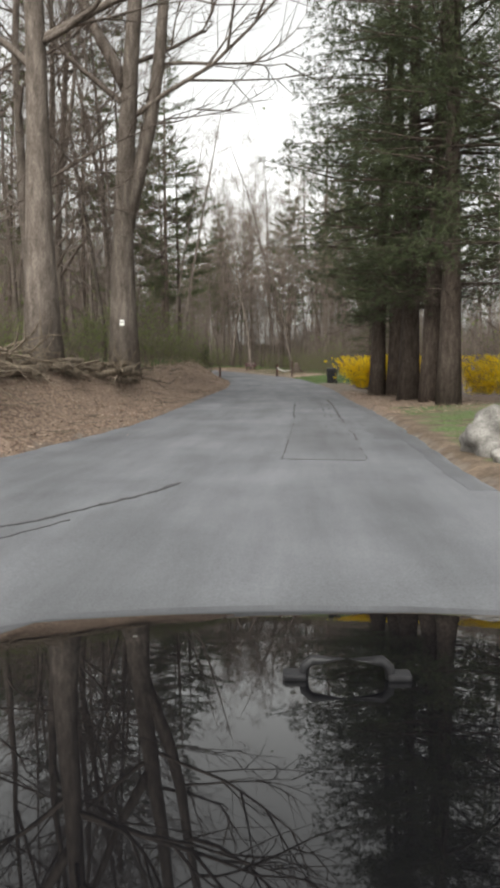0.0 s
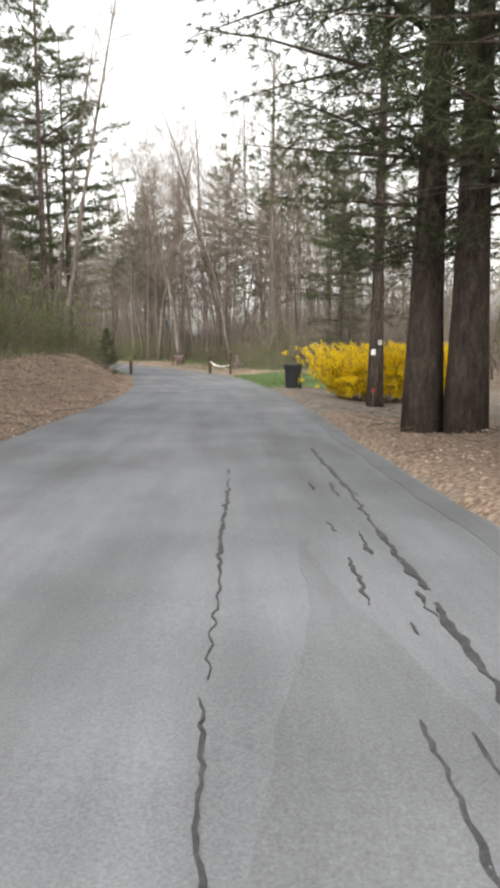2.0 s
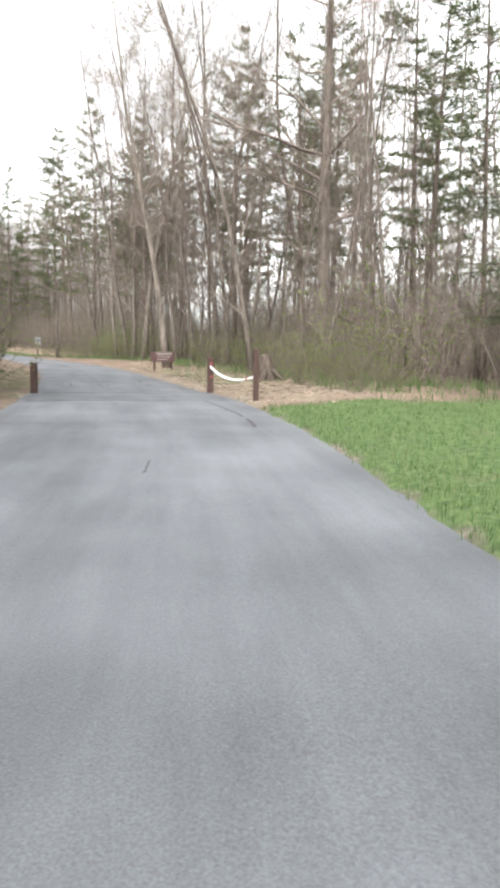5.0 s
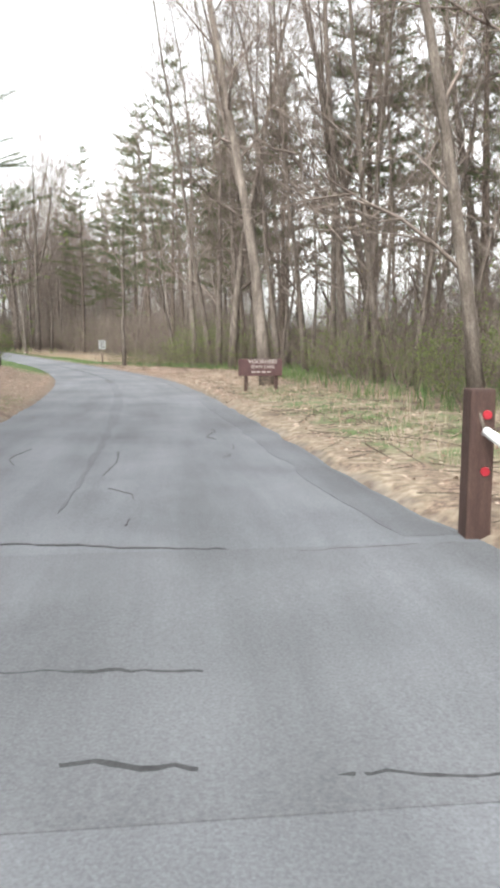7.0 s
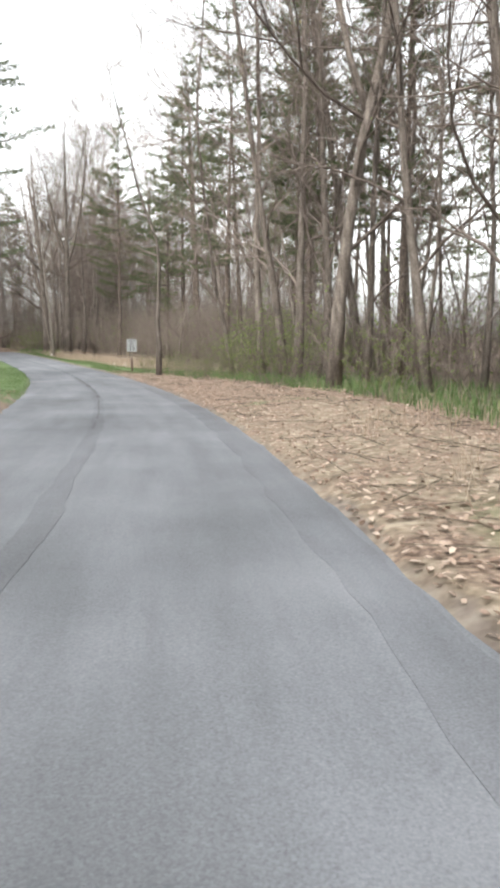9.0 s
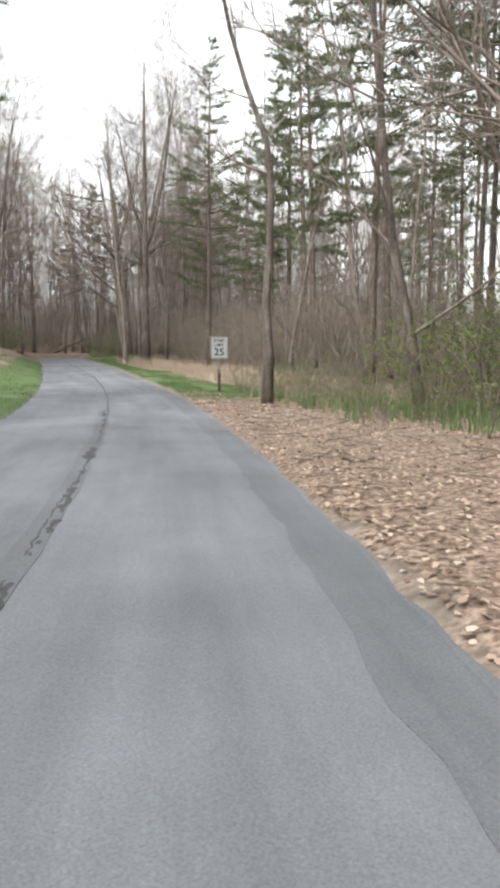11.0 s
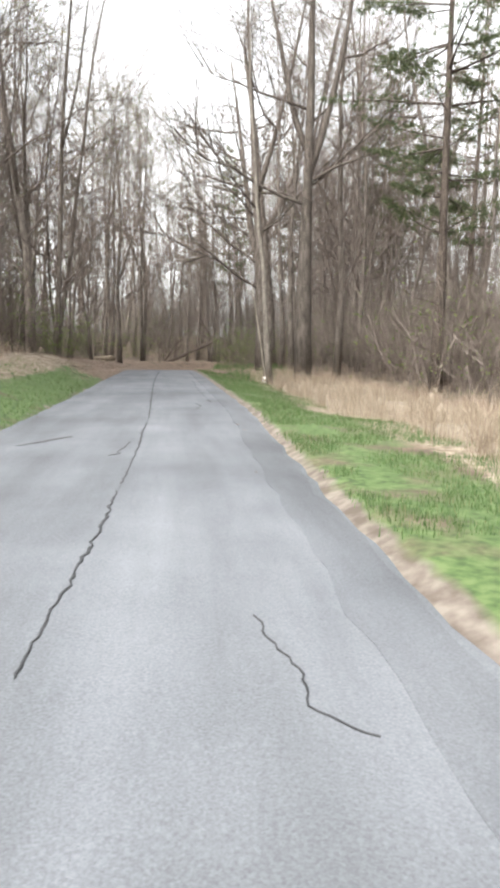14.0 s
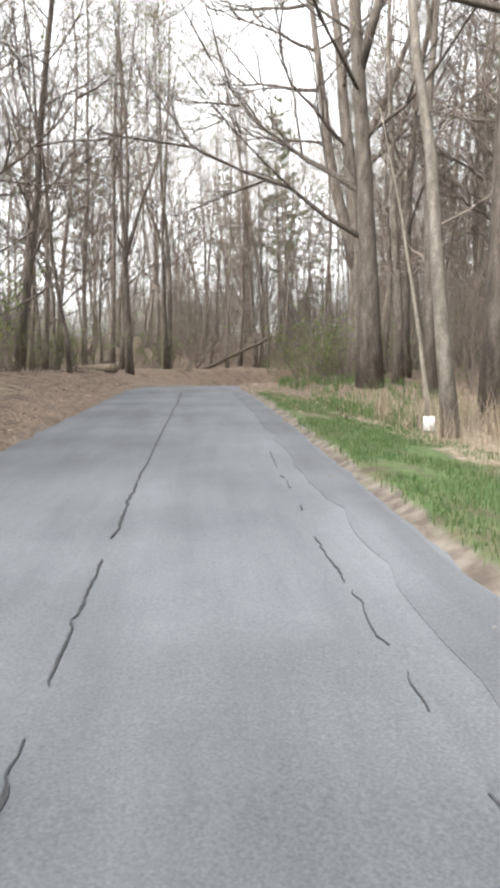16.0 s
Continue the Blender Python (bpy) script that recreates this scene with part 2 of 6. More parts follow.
# ---- the road's line: x, y, z of the driven track every 12 m or so ----
LINE = [
    (-2.4, -60, 0.3),
    (-1.25, -29.97, 0.21),
    (-0.75, -17.98, 0.14),
    (-0.25, -5.99, 0.05),
    (0.33, 5.99, -0.01),
    (1.23, 17.95, -0.08),
    (1.72, 29.94, -0.17),
    (2.31, 41.93, -0.17),
    (1.83, 53.91, -0.16),
    (0.01, 65.77, -0.09),
    (-2.56, 77.49, -0.03),
    (-5.96, 88.99, 0.02),
    (-10.36, 100.15, 0.03),
    (-15.58, 110.95, 0.14),
    (-21.57, 121.35, 0.37),
    (-28.09, 131.42, 0.67),
    (-34.77, 141.39, 1.02),
    (-41.43, 151.38, 1.32),
    (-48.1, 161.4, 1.42),
    (-53.6, 172.2, 1.1),
    (-55.5, 184, 0.4),
    (-53, 198, -0.4),
    (-45, 213, -1),
    (-30, 235, -1.4),
]
LN = np.array(LINE)


def spline(points, step=0.5):
    """Catmull-Rom through the points, resampled at even steps."""
    p = np.vstack([2 * points[0] - points[1], points, 2 * points[-1] - points[-2]])
    out = []
    for i in range(1, len(p) - 2):
        for u in np.linspace(0, 1, 40, endpoint=False):
            a, b, c, d = p[i - 1], p[i], p[i + 1], p[i + 2]
            out.append(0.5 * (2 * b + (c - a) * u + (2 * a - 5 * b + 4 * c - d) * u * u + (3 * b - a - 3 * c + d) * u ** 3))
    out = np.array(out + [points[-1]])
    s = np.concatenate([[0], np.cumsum(np.hypot(*np.diff(out[:, :2], axis=0).T))])
    q = np.arange(0, s[-1], step)
    return np.stack([np.interp(q, s, out[:, k]) for k in range(3)], 1), q


TRACK, TS = spline(LN)
k0 = int(np.argmin(np.hypot(TRACK[:, 0], TRACK[:, 1])))
TS = TS - TS[k0]
DIRS = np.gradient(TRACK[:, :2], axis=0)
DIRS /= np.linalg.norm(DIRS, axis=1)[:, None]
S0, S1 = TS[0], TS[-1]


def line_at(s):
    p = [float(np.interp(s, TS, TRACK[:, k])) for k in range(3)]
    d = np.array([np.interp(s, TS, DIRS[:, k]) for k in range(2)])
    d /= np.linalg.norm(d)
    return p, d


def smooth(a, b, x):
    u = min(max((x - a) / (b - a), 0), 1)
    return u * u * (3 - 2 * u)


def bump(a, b, x, soft):
    return smooth(a - soft, a, x) * (1 - smooth(b, b + soft, x))


def edge_right(s):
    return float(np.interp(s, [-40, 0, 10, 34, 40, 48, 54, 62, 66, 74, 95, 130, 140, 180, 240], [2.5, 2.45, 2.3, 2.35, 2.2, 2.1, 2.3, 2.35, 1.8, 1.5, 1.4, 1.35, 1.65, 1.55, 1.55]))


def edge_left(s):
    return float(np.interp(s, [-40, 0, 10, 16, 40, 55, 64, 76, 100, 130, 145, 160, 180, 240], [-5.2, -5.0, -4.5, -3.85, -3.6, -3.6, -3.3, -3.2, -3.4, -3.25, -2.9, -2.75, -2.75, -2.75]))


def lift(s, d):
    """Height of the ground above the road's line."""
    if d < 0:
        e = -edge_left(s) - 0.1
        x = -d - e
        bank = 1.25 * bump(6, 50, s, 8) + 0.45 * bump(74, 96, s, 10) + 0.75 * bump(134, 150, s, 12) + 0.55 * bump(156, 260, s, 10)
        h = bank * smooth(0.1, 2.9, x) + 0.012 * max(x - 5, 0)
    else:
        e = edge_right(s) - 0.1
        x = d - e
        bank = 0.1 * bump(-40, 60, s, 5) - 0.36 * bump(33, 43, s, 5) - 0.1 * bump(108, 138, s, 10) - 0.4 * bump(142, 164, s, 6) + 0.15 * bump(62, 104, s, 10)
        h = bank * smooth(0.3, 3.0, x) + 0.006 * max(x - 4, 0)
    if x < 0:
        return -0.12
    h += -0.12 * (1 - smooth(0, 0.35, x)) + 0.07
    r = min(x, 3) / 3
    p, t = line_at(s)
    h += 3.8 * smooth(166, 205, p[1] - t[0] * d) * smooth(5, 20, x) + max(0.0, 1.55 - p[2]) * smooth(160, 168, s) * smooth(0.8, 4, x)
    if d < 0:
        h += 0.17 * noise.noise((s * 0.5, d * 0.7, 5)) * bump(4, 54, s, 5) * smooth(0.6, 1.8, x)
    return h + r * (0.1 * noise.noise((s * 0.25, d * 0.25, 3)) + 0.05 * noise.noise((s * 0.9, d * 0.9, 8)))


def place(s, d, dz=0.0):
    """World place of a point of the ground at s along the road and d to its right."""
    p, t = line_at(s)
    return Vector((p[0] + t[1] * d, p[1] - t[0] * d, p[2] + lift(s, d) + dz))


def heading(s):
    t = line_at(s)[1]
    return math.degrees(math.atan2(t[1], t[0])) - 90


def to_line(x, y):
    k = int(np.argmin((TRACK[:, 0] - x) ** 2 + (TRACK[:, 1] - y) ** 2))
    t, r = DIRS[k], np.array([x, y]) - TRACK[k, :2]
    return float(TS[k] + r @ t), float(r @ np.array([t[1], -t[0]]))


def on_ground(x, y, dz=0.0):
    s, d = to_line(x, y)
    return Vector((x, y, line_at(s)[0][2] + lift(s, d) + dz))


# ---- mesh helpers ----


def mesh_ob(name, verts, faces, material, parent=None, label="", smooth_shade=True, mats=None, index=None):
    me = bpy.data.meshes.new(name)
    me.from_pydata([tuple(v) for v in verts], [], faces)
    for m in (mats or [material]):
        me.materials.append(m)
    if index is not None:
        me.polygons.foreach_set("material_index", index)
    if smooth_shade:
        me.polygons.foreach_set("use_smooth", [True] * len(me.polygons))
    me.update()
    ob = new(name, me)
    if parent:
        ob.parent = parent
    if label:
        tagged(ob, label)
    return ob


def part(name, bm, material, parent, label="", smooth_shade=False):
    """Links a bmesh as one mesh object under a thing or a part."""
    me = bpy.data.meshes.new(name)
    bm.to_mesh(me)
    bm.free()
    me.materials.append(material)
    if smooth_shade:
        me.polygons.foreach_set("use_smooth", [True] * len(me.polygons))
    ob = new(name, me)
    if parent:
        ob.parent = parent
    if label:
        tagged(ob, label)
    return ob


def box(w, d, h, at=(0, 0, 0), bevel=0.01, taper=1.0, turn=None):
    """A bevelled block standing on at, with its top scaled by taper."""
    bm = bmesh.new()
    bmesh.ops.create_cube(bm, size=1)
    for v in bm.verts:
        k = taper if v.co.z > 0 else 1
        v.co = Vector((v.co.x * w * k, v.co.y * d * k, (v.co.z + 0.5) * h))
    if bevel:
        bmesh.ops.bevel(bm, geom=bm.edges[:], offset=bevel, segments=2, affect="EDGES", profile=0.6)
    if turn:
        bmesh.ops.rotate(bm, verts=bm.verts, cent=(0, 0, 0), matrix=Euler([radians(a) for a in turn]).to_matrix())
    bmesh.ops.translate(bm, verts=bm.verts, vec=at)
    return bm


def tube(V, F, pts, radii, n=6, cap=True):
    """Adds a tapered tube along pts to the vertex and face lists."""
    pts = [np.array(p, float) for p in pts]
    base = len(V)
    t0 = pts[1] - pts[0]
    ref = np.array((1.0, 0, 0)) if abs(t0[2]) > 0.7 * np.linalg.norm(t0) else np.array((0, 0, 1.0))
    for i, p in enumerate(pts):
        t = pts[min(i + 1, len(pts) - 1)] - pts[max(i - 1, 0)]
        t /= np.linalg.norm(t) + 1e-9
        u = np.cross(t, ref)
        u /= np.linalg.norm(u) + 1e-9
        w = np.cross(t, u)
        for k in range(n):
            a = 2 * math.pi * k / n
            V.append(p + radii[i] * (math.cos(a) * u + math.sin(a) * w))
    for i in range(len(pts) - 1):
        for k in range(n):
            a, b = base + i * n + k, base + i * n + (k + 1) % n
            F.append((a, a + n, b + n, b))
    if cap:
        F.append(tuple(base + (len(pts) - 1) * n + k for k in reversed(range(n))))
        F.append(tuple(base + k for k in range(n)))


def unit(v):
    return v / (np.linalg.norm(v) + 1e-9)


def sweep(rng, p, d, length, segs, wander, rise):
    """A wandering line of points from p along d, bending by rise towards up (or down)."""
    pts, d = [np.array(p, float)], unit(np.array(d, float))
    for _ in range(segs):
        d = unit(d + rng.normal(0, wander, 3) + np.array((0, 0, rise / segs)))
        pts.append(pts[-1] + d * length / segs)
    return pts

# ---- ground and road ----
XG = [-0.9, -0.35, -0.12, 0.0, 0.1, 0.2, 0.32, 0.48, 0.7, 1.0, 1.35, 1.75, 2.2, 2.7, 3.3, 4.0, 4.8, 5.8, 7.0, 8.5, 10.5, 13, 16.5, 21, 27, 34, 44]


def columns(s):
    """Offsets from the line at which the ground is laid out, finest beside the road."""
    a, b = edge_left(s), edge_right(s)
    wa = 0.09 * noise.noise((s * 1.3, 1, 0)) + 0.05 * noise.noise((s * 4.1, 2, 0))
    wb = 0.09 * noise.noise((s * 1.2, 5, 0)) + 0.05 * noise.noise((s * 4.3, 7, 0))
    return [a + wa - x for x in reversed(XG)] + [b + wb + x for x in XG]


def layers(s, d):
    """How far the ground at s, d is leaf litter, lawn, dry grass or bare earth."""
    x = d - edge_right(s) if d > 0 else edge_left(s) - d
    near = 1 - smooth(4.5, 9, x)
    edge = 0.52 * (1 - smooth(0.03, 0.4, x))
    if d > 0:
        edge += 0.2 * bump(112, 165, s, 5) * (1 - smooth(0.1, 0.36, x))
        grass = 0.75 * bump(46, 57.5, s, 1.5) * (1 - smooth(6, 9, x)) + 0.62 * bump(118, 162, s, 6) * (1 - smooth(1.6, 3.0, x)) + 0.5 * bump(116, 123, s, 3) * (1 - smooth(3, 5, x)) + 0.55 * bump(6, 21, s, 3) * bump(0.6, 5, x, 0.6)
        grass += 0.45 * bump(68, 79, s, 3) * bump(1.2, 2.6, x, 0.8) + 0.45 * bump(84, 108, s, 4) * bump(5, 9, x, 1.5) + 0.4 * bump(60, 92, s, 4) * bump(0.7, 3.5, x, 0.8)
        dry = 0.8 * bump(126, 162, s, 6) * bump(2.5, 7.5, x, 1.2) + 0.56 * bump(60, 90, s, 4) * (1 - smooth(2.5, 5, x)) + 0.3 * bump(162, 175, s, 4) * (1 - smooth(1, 3, x))
        litter = (0.62 * bump(76, 117, s, 3) + 0.5 * bump(60, 70, s, 4) + 0.45 * bump(21, 34, s, 4) + 0.45 * bump(160, 230, s, 8)) * (1 - smooth(4.5, 9, x)) + 0.3
        earth = edge + 0.75 * bump(35, 44.5, s, 1.2) * (1 - smooth(12, 16, x)) 
    else:
        grass = 0.7 * bump(96, 152, s, 5) * (1 - smooth(1.4, 2.6, x)) + 0.75 * bump(104, 126, s, 4) * (1 - smooth(9, 12, x)) + 0.4 * bump(62, 80, s, 4) * (1 - smooth(1, 2.5, x)) + 0.35 * bump(20, 62, s, 6) * bump(4, 8, x, 1.5) + 0.42 * bump(8, 30, s, 4) * bump(2.2, 4, x, 0.8)
        dry = 0.85 * bump(134, 158, s, 5) * bump(2.0, 6.5, x, 0.8) + 0.45 * bump(70, 96, s, 5) * (1 - smooth(1.2, 2.2, x)) + 0.35 * bump(150, 176, s, 5) * bump(0.5, 4, x, 1)
        litter = (0.66 * bump(-10, 58, s, 4) + 0.4 * bump(76, 98, s, 6) + 0.3 * bump(154, 230, s, 6)) * near + 0.3
        earth = edge
    return litter, grass, dry, earth


def build_ground():
    ss = np.arange(S0, S1, 0.45)
    V, rows, lay = [], [], []
    for s in ss:
        row = []
        p, t = line_at(s)
        for d in columns(s):
            row.append(len(V))
            V.append((p[0] + t[1] * d, p[1] - t[0] * d, p[2] + lift(s, d)))
            lay.append(layers(s, d))
        rows.append(row)
    F = []
    for i in range(len(rows) - 1):
        for j in range(len(row) - 1):
            F.append((rows[i][j], rows[i][j + 1], rows[i + 1][j + 1], rows[i + 1][j]))
    # the rim goes out to the horizon
    loop = rows[0][::-1][:-1] + [r[0] for r in rows[:-1]] + rows[-1][:-1] + [r[-1] for r in rows[:0:-1]]
    c = np.mean([V[i][:2] for i in loop], axis=0)
    last = loop
    for r, zn, zs in ((180, 6.0, 2.0), (500, 7.0, 4.0), (2500, 0.0, 0.0)):
        ring = []
        for i in loop:
            v = np.array(V[i][:2]) - c
            a = np.linalg.norm(v)
            q = c + v / a * max(r, a + 20)
            ring.append(len(V))
            V.append((q[0], q[1], zs + (zn - zs) * smooth(140, 220, q[1])))
            lay.append((0.3, 0, 0, 0))
        m = len(loop)
        for k in range(m):
            F.append((last[k], last[(k + 1) % m], ring[(k + 1) % m], ring[k]))
        last = ring
    ob = mesh_ob("ground", V, F, GROUND)
    for k, nm in enumerate(("litter", "grass", "dry", "earth")):
        a = ob.data.attributes.new(nm, "FLOAT", "POINT")
        a.data.foreach_set("value", [float(q[k]) for q in lay])
    tagged(ob, "forest floor with leaf litter, grass verges and banks", "ground", kind="structure")


def strip(name, s0, s1, left, right, dz, material, step=0.4, cols=10, thick=0.06, ragged=0.06, parent=None):
    """A slab of paving between two offsets from the line, with a ragged edge and real thickness."""
    V, F, along, across = [], [], [], []
    ss = np.arange(s0, s1, step)
    for s in ss:
        p, t = line_at(s)
        a, b = left(s), right(s)
        a += ragged * (noise.noise((s * 1.3, 1, 0)) + 0.55 * noise.noise((s * 4.1, 2, 0)))
        b += ragged * (noise.noise((s * 1.2, 5, 0)) + 0.55 * noise.noise((s * 4.3, 7, 0)))
        for j in range(cols + 1):
            d = a + (b - a) * j / cols
            z = p[2] + dz + 0.012 * noise.noise((s * 0.5, d * 0.7, 4)) - 0.004 * abs(d + 1)
            V.append((p[0] + t[1] * d, p[1] - t[0] * d, z))
            along.append(s * 0.16)
            across.append(d * 1.3)
    w = cols + 1
    for i in range(len(ss) - 1):
        for j in range(cols):
            F.append((i * w + j, i * w + j + 1, (i + 1) * w + j + 1, (i + 1) * w + j))
    rim = [i * w for i in range(len(ss))][::-1] + list(range(1, w)) + [i * w + cols for i in range(1, len(ss))] + [(len(ss) - 1) * w + j for j in range(cols - 1, 0, -1)]
    # the cut edge has corners of its own, so that the top stays evenly shaded
    high, low = {}, {}
    for i in rim:
        v = V[i]
        for corner, z in ((high, v[2]), (low, v[2] - thick)):
            corner[i] = len(V)
            V.append((v[0], v[1], z))
            along.append(along[i])
            across.append(across[i])
    for k in range(len(rim)):
        a, b = rim[k], rim[(k + 1) % len(rim)]
        F.append((high[a], low[a], low[b], high[b]))
    ob = mesh_ob(name, V, F, material, parent)
    for nm, vals in (("along", along), ("across", across)):
        ob.data.attributes.new(nm, "FLOAT", "POINT").data.foreach_set("value", [float(q) for q in vals])
    return ob


build_ground()
road = strip("road", S0 + 1, S1 - 1, edge_left, edge_right, 0.0, ASPHALT, step=0.4, cols=14, thick=0.15, ragged=0.09)
tagged(road, "worn grey asphalt lane with cracks and patches", "road", kind="structure")

# ---- trees ----


def trunk_line(rng, h, lean=(0, 0), wander=0.02, segs=11):
    pts = [np.zeros(3)]
    d = unit(np.array((lean[0], lean[1], 1.0)))
    for _ in range(segs):
        d = unit(d + np.append(rng.normal(0, wander, 2), 0))
        pts.append(pts[-1] + d * h / segs)
    return pts


def point_on(pts, u):
    x = u * (len(pts) - 1)
    i = min(int(x), len(pts) - 2)
    return pts[i] + (pts[i + 1] - pts[i]) * (x - i)


def bare_branches(rng, V, F, p, d, length, r, depth, twigs, rise=0.25, thin=0.011):
    """A limb with its smaller branches and twigs."""
    n = 3 if thin > 0.0135 else (5 if r > 0.06 else (4 if r > 0.03 else 3))
    if depth == 0 and thin > 0.0135:
        q = np.array(p) + unit(np.array(d) + np.array((0, 0, 0.15))) * length
        s = unit(np.cross(d, rng.normal(0, 1, 3))) * thin * 0.7
        i = len(V)
        V += [p + s, p - s, q]
        F.append((i, i + 1, i + 2))
        return
    segs = (3 if thin > 0.0135 else 5) if depth > 1 else ((2 if thin > 0.0135 else 3) if depth > 0 else (2 if length > 0.7 and thin < 0.012 else 1))
    pts = sweep(rng, p, d, length, segs, 0.16 if depth else 0.2, rise)
    tube(V, F, pts, [max(r * (1 - 0.82 * i / segs), 0.4 * thin) for i in range(segs + 1)], n, cap=False)
    if depth == 0:
        return
    for i in range(twigs):
        u = 0.2 + 0.8 * (i + rng.random()) / twigs
        q = point_on(pts, u)
        dd = unit(point_on(pts, min(u + 0.1, 1)) - point_on(pts, max(u - 0.1, 0)))
        side = unit(np.cross(dd, rng.normal(0, 1, 3)))
        ndir = unit(dd + side * rng.uniform(0.45, 0.95))
        bare_branches(rng, V, F, q, ndir, length * rng.uniform(0.42, 0.72) * (1.2 - 0.5 * u), max(r * 0.5, thin), depth - 1, max(2, twigs - 1), 0.3, thin)


def flared(pts, r, top=0.12, flare=0.6, power=0.9):
    h = len(pts) - 1
    return [r * (top + (1 - top) * (1 - i / h) ** power) * (1 + flare * math.exp(-9 * i / h)) for i in range(len(pts))]


def tips(V, F, rng, src, count, size, kind):
    """Small leaves or buds near vertices picked from src."""
    p = np.array(src)[rng.integers(len(src), size=count)] + rng.normal(0, size, (count, 3))
    petals(V, F, rng, p, size)


def petals(V, F, rng, p, size):
    """A small four-cornered leaf or petal at each point."""
    a, b = rng.normal(0, 1, (2, len(p), 3))
    a *= size / np.linalg.norm(a, axis=1)[:, None]
    b *= size / np.linalg.norm(b, axis=1)[:, None]
    i = len(V)
    V.extend(np.stack([p, p + a, p + (a + b) * 0.65, p + b], 1).reshape(-1, 3))
    F.extend((k, k + 1, k + 2, k + 3) for k in range(i, i + 4 * len(p), 4))


def fine_twigs(V, F, rng, src, count, length, width):
    """Slivers of last year's growth round the vertices of src, reaching out and up."""
    p = np.array(src)[rng.integers(len(src), size=count)] + rng.normal(0, 0.25 * length, (count, 3))
    d = rng.normal(0, 1, (count, 3)) + np.array((0, 0, 0.7))
    d *= (length * rng.uniform(0.5, 1.3, count) / np.linalg.norm(d, axis=1))[:, None]
    w = np.cross(d, rng.normal(0, 1, (count, 3)))
    w *= 0.5 * width / (np.linalg.norm(w, axis=1) + 1e-9)[:, None]
    i = len(V)
    V.extend(np.stack([p - w, p + w, p + d], 1).reshape(-1, 3))
    F.extend((k, k + 1, k + 2) for k in range(i, i + 3 * count, 3))


def make_bare_tree(seed, h, r, first=0.4, limbs=16, reach=0.28, depth=2, twigs=5, lean=(0, 0), wander=0.02, up=0.9, buds=0, bark=BARK, sides=9, fork=None, bud_mat=BUDS, name="bare_tree", thin=0.011, crown=None, limb=0.38,
                   haze=None, bends=None, forks=(), boughs=(), flare=0.6, top=0.12):
    """A leafless broadleaf tree: flared trunk, limbs, branches, twigs and a few opening buds.
    bends: places that the trunk passes; forks: (height share, dx, dy, length share); boughs: (stem, height share, way, length, radius); haze: (count, length, width) of the finest twigs."""
    rng = np.random.default_rng(seed)
    root = new(name)
    V, F, TV, TF = [], [], [], []
    stems = [(trunk_line(rng, h, lean, wander), flared(range(12), r, top, flare))]
    main = stems[0][0]
    if bends:
        q = np.array(bends, float)
        for i in range(12):
            z = q[-1, 2] * i / 11
            main[i] = np.array([np.interp(z, q[:, 2], q[:, 0]), np.interp(z, q[:, 2], q[:, 1]), z]) + (rng.normal(0, 0.04, 3) if 0 < i else 0)
    main[0] = main[0] - np.array((0, 0, 0.35))
    for u, dirx, diry, k in list(forks) + ([fork] if fork else []):
        q = point_on(main, u)
        sub = sweep(rng, q, (dirx, diry, 1), h * (1 - u) * k, 8, 0.05, 0.3)
        rf = float(np.interp(u * 11, range(12), stems[0][1]))
        stems.append((sub, [0.8 * rf * (1 - 0.85 * i / 8) for i in range(9)]))
    for pts, rad in stems:
        tube(V, F, pts, rad, sides, cap=True)
    for i in range(limbs):
        pts, rad = stems[i % len(stems)]
        u = first + (0.98 - first) * ((i + rng.random()) / limbs) ** 0.9
        if pts is not main:
            u = 0.2 + 0.78 * u
        az = i * 2.4 + rng.uniform(-0.4, 0.4)
        q = point_on(pts, u)
        rr = np.interp(u * (len(pts) - 1), range(len(pts)), rad)
        ln = h * reach * (1.15 - 0.75 * u) * rng.uniform(0.7, 1.25)
        bare_branches(rng, TV, TF, q, (math.cos(az), math.sin(az), up * rng.uniform(0.4, 1.4)), ln, max(rr * limb, 0.018), depth, twigs, 0.3, thin)
    for k, u, way, ln, rr in boughs:
        bare_branches(rng, TV, TF, point_on(stems[k][0], u), way, ln, rr, 2, 6, 0.25, thin)
    mesh_ob("trunk", V, F, bark, root)
    mesh_ob("crown", TV, TF, crown or TWIG, root)
    if haze:
        HV, HF = [], []
        fine_twigs(HV, HF, rng, TV[len(TV) // 10:], *haze)
        tagged(mesh_ob("twig_haze", HV, HF, HAZE, root, smooth_shade=False), kind="stuff")
    if buds:
        BV, BF = [], []
        tips(BV, BF, rng, TV[len(TV) // 8:], buds, 0.1, None)
        tagged(mesh_ob("bud_haze", BV, BF, bud_mat, root), kind="stuff")
    return root


def needle_tuft(V, F, rng, p, d, size, blades, droop=0.0, width=0.16):
    a = d + rng.normal(0, 0.75, (blades, 3)) - np.array((0, 0, droop))
    a /= np.linalg.norm(a, axis=1)[:, None]
    w = np.cross(a, rng.normal(0, 1, (blades, 3)))
    w *= 0.5 * size * width / np.linalg.norm(w, axis=1)[:, None]
    i = len(V)
    V.extend(np.stack([p - w, p + w, p + a * (size * rng.uniform(0.6, 1.15, blades))[:, None]], 1).reshape(-1, 3))
    F.extend((k, k + 1, k + 2) for k in range(i, i + 3 * blades, 3))


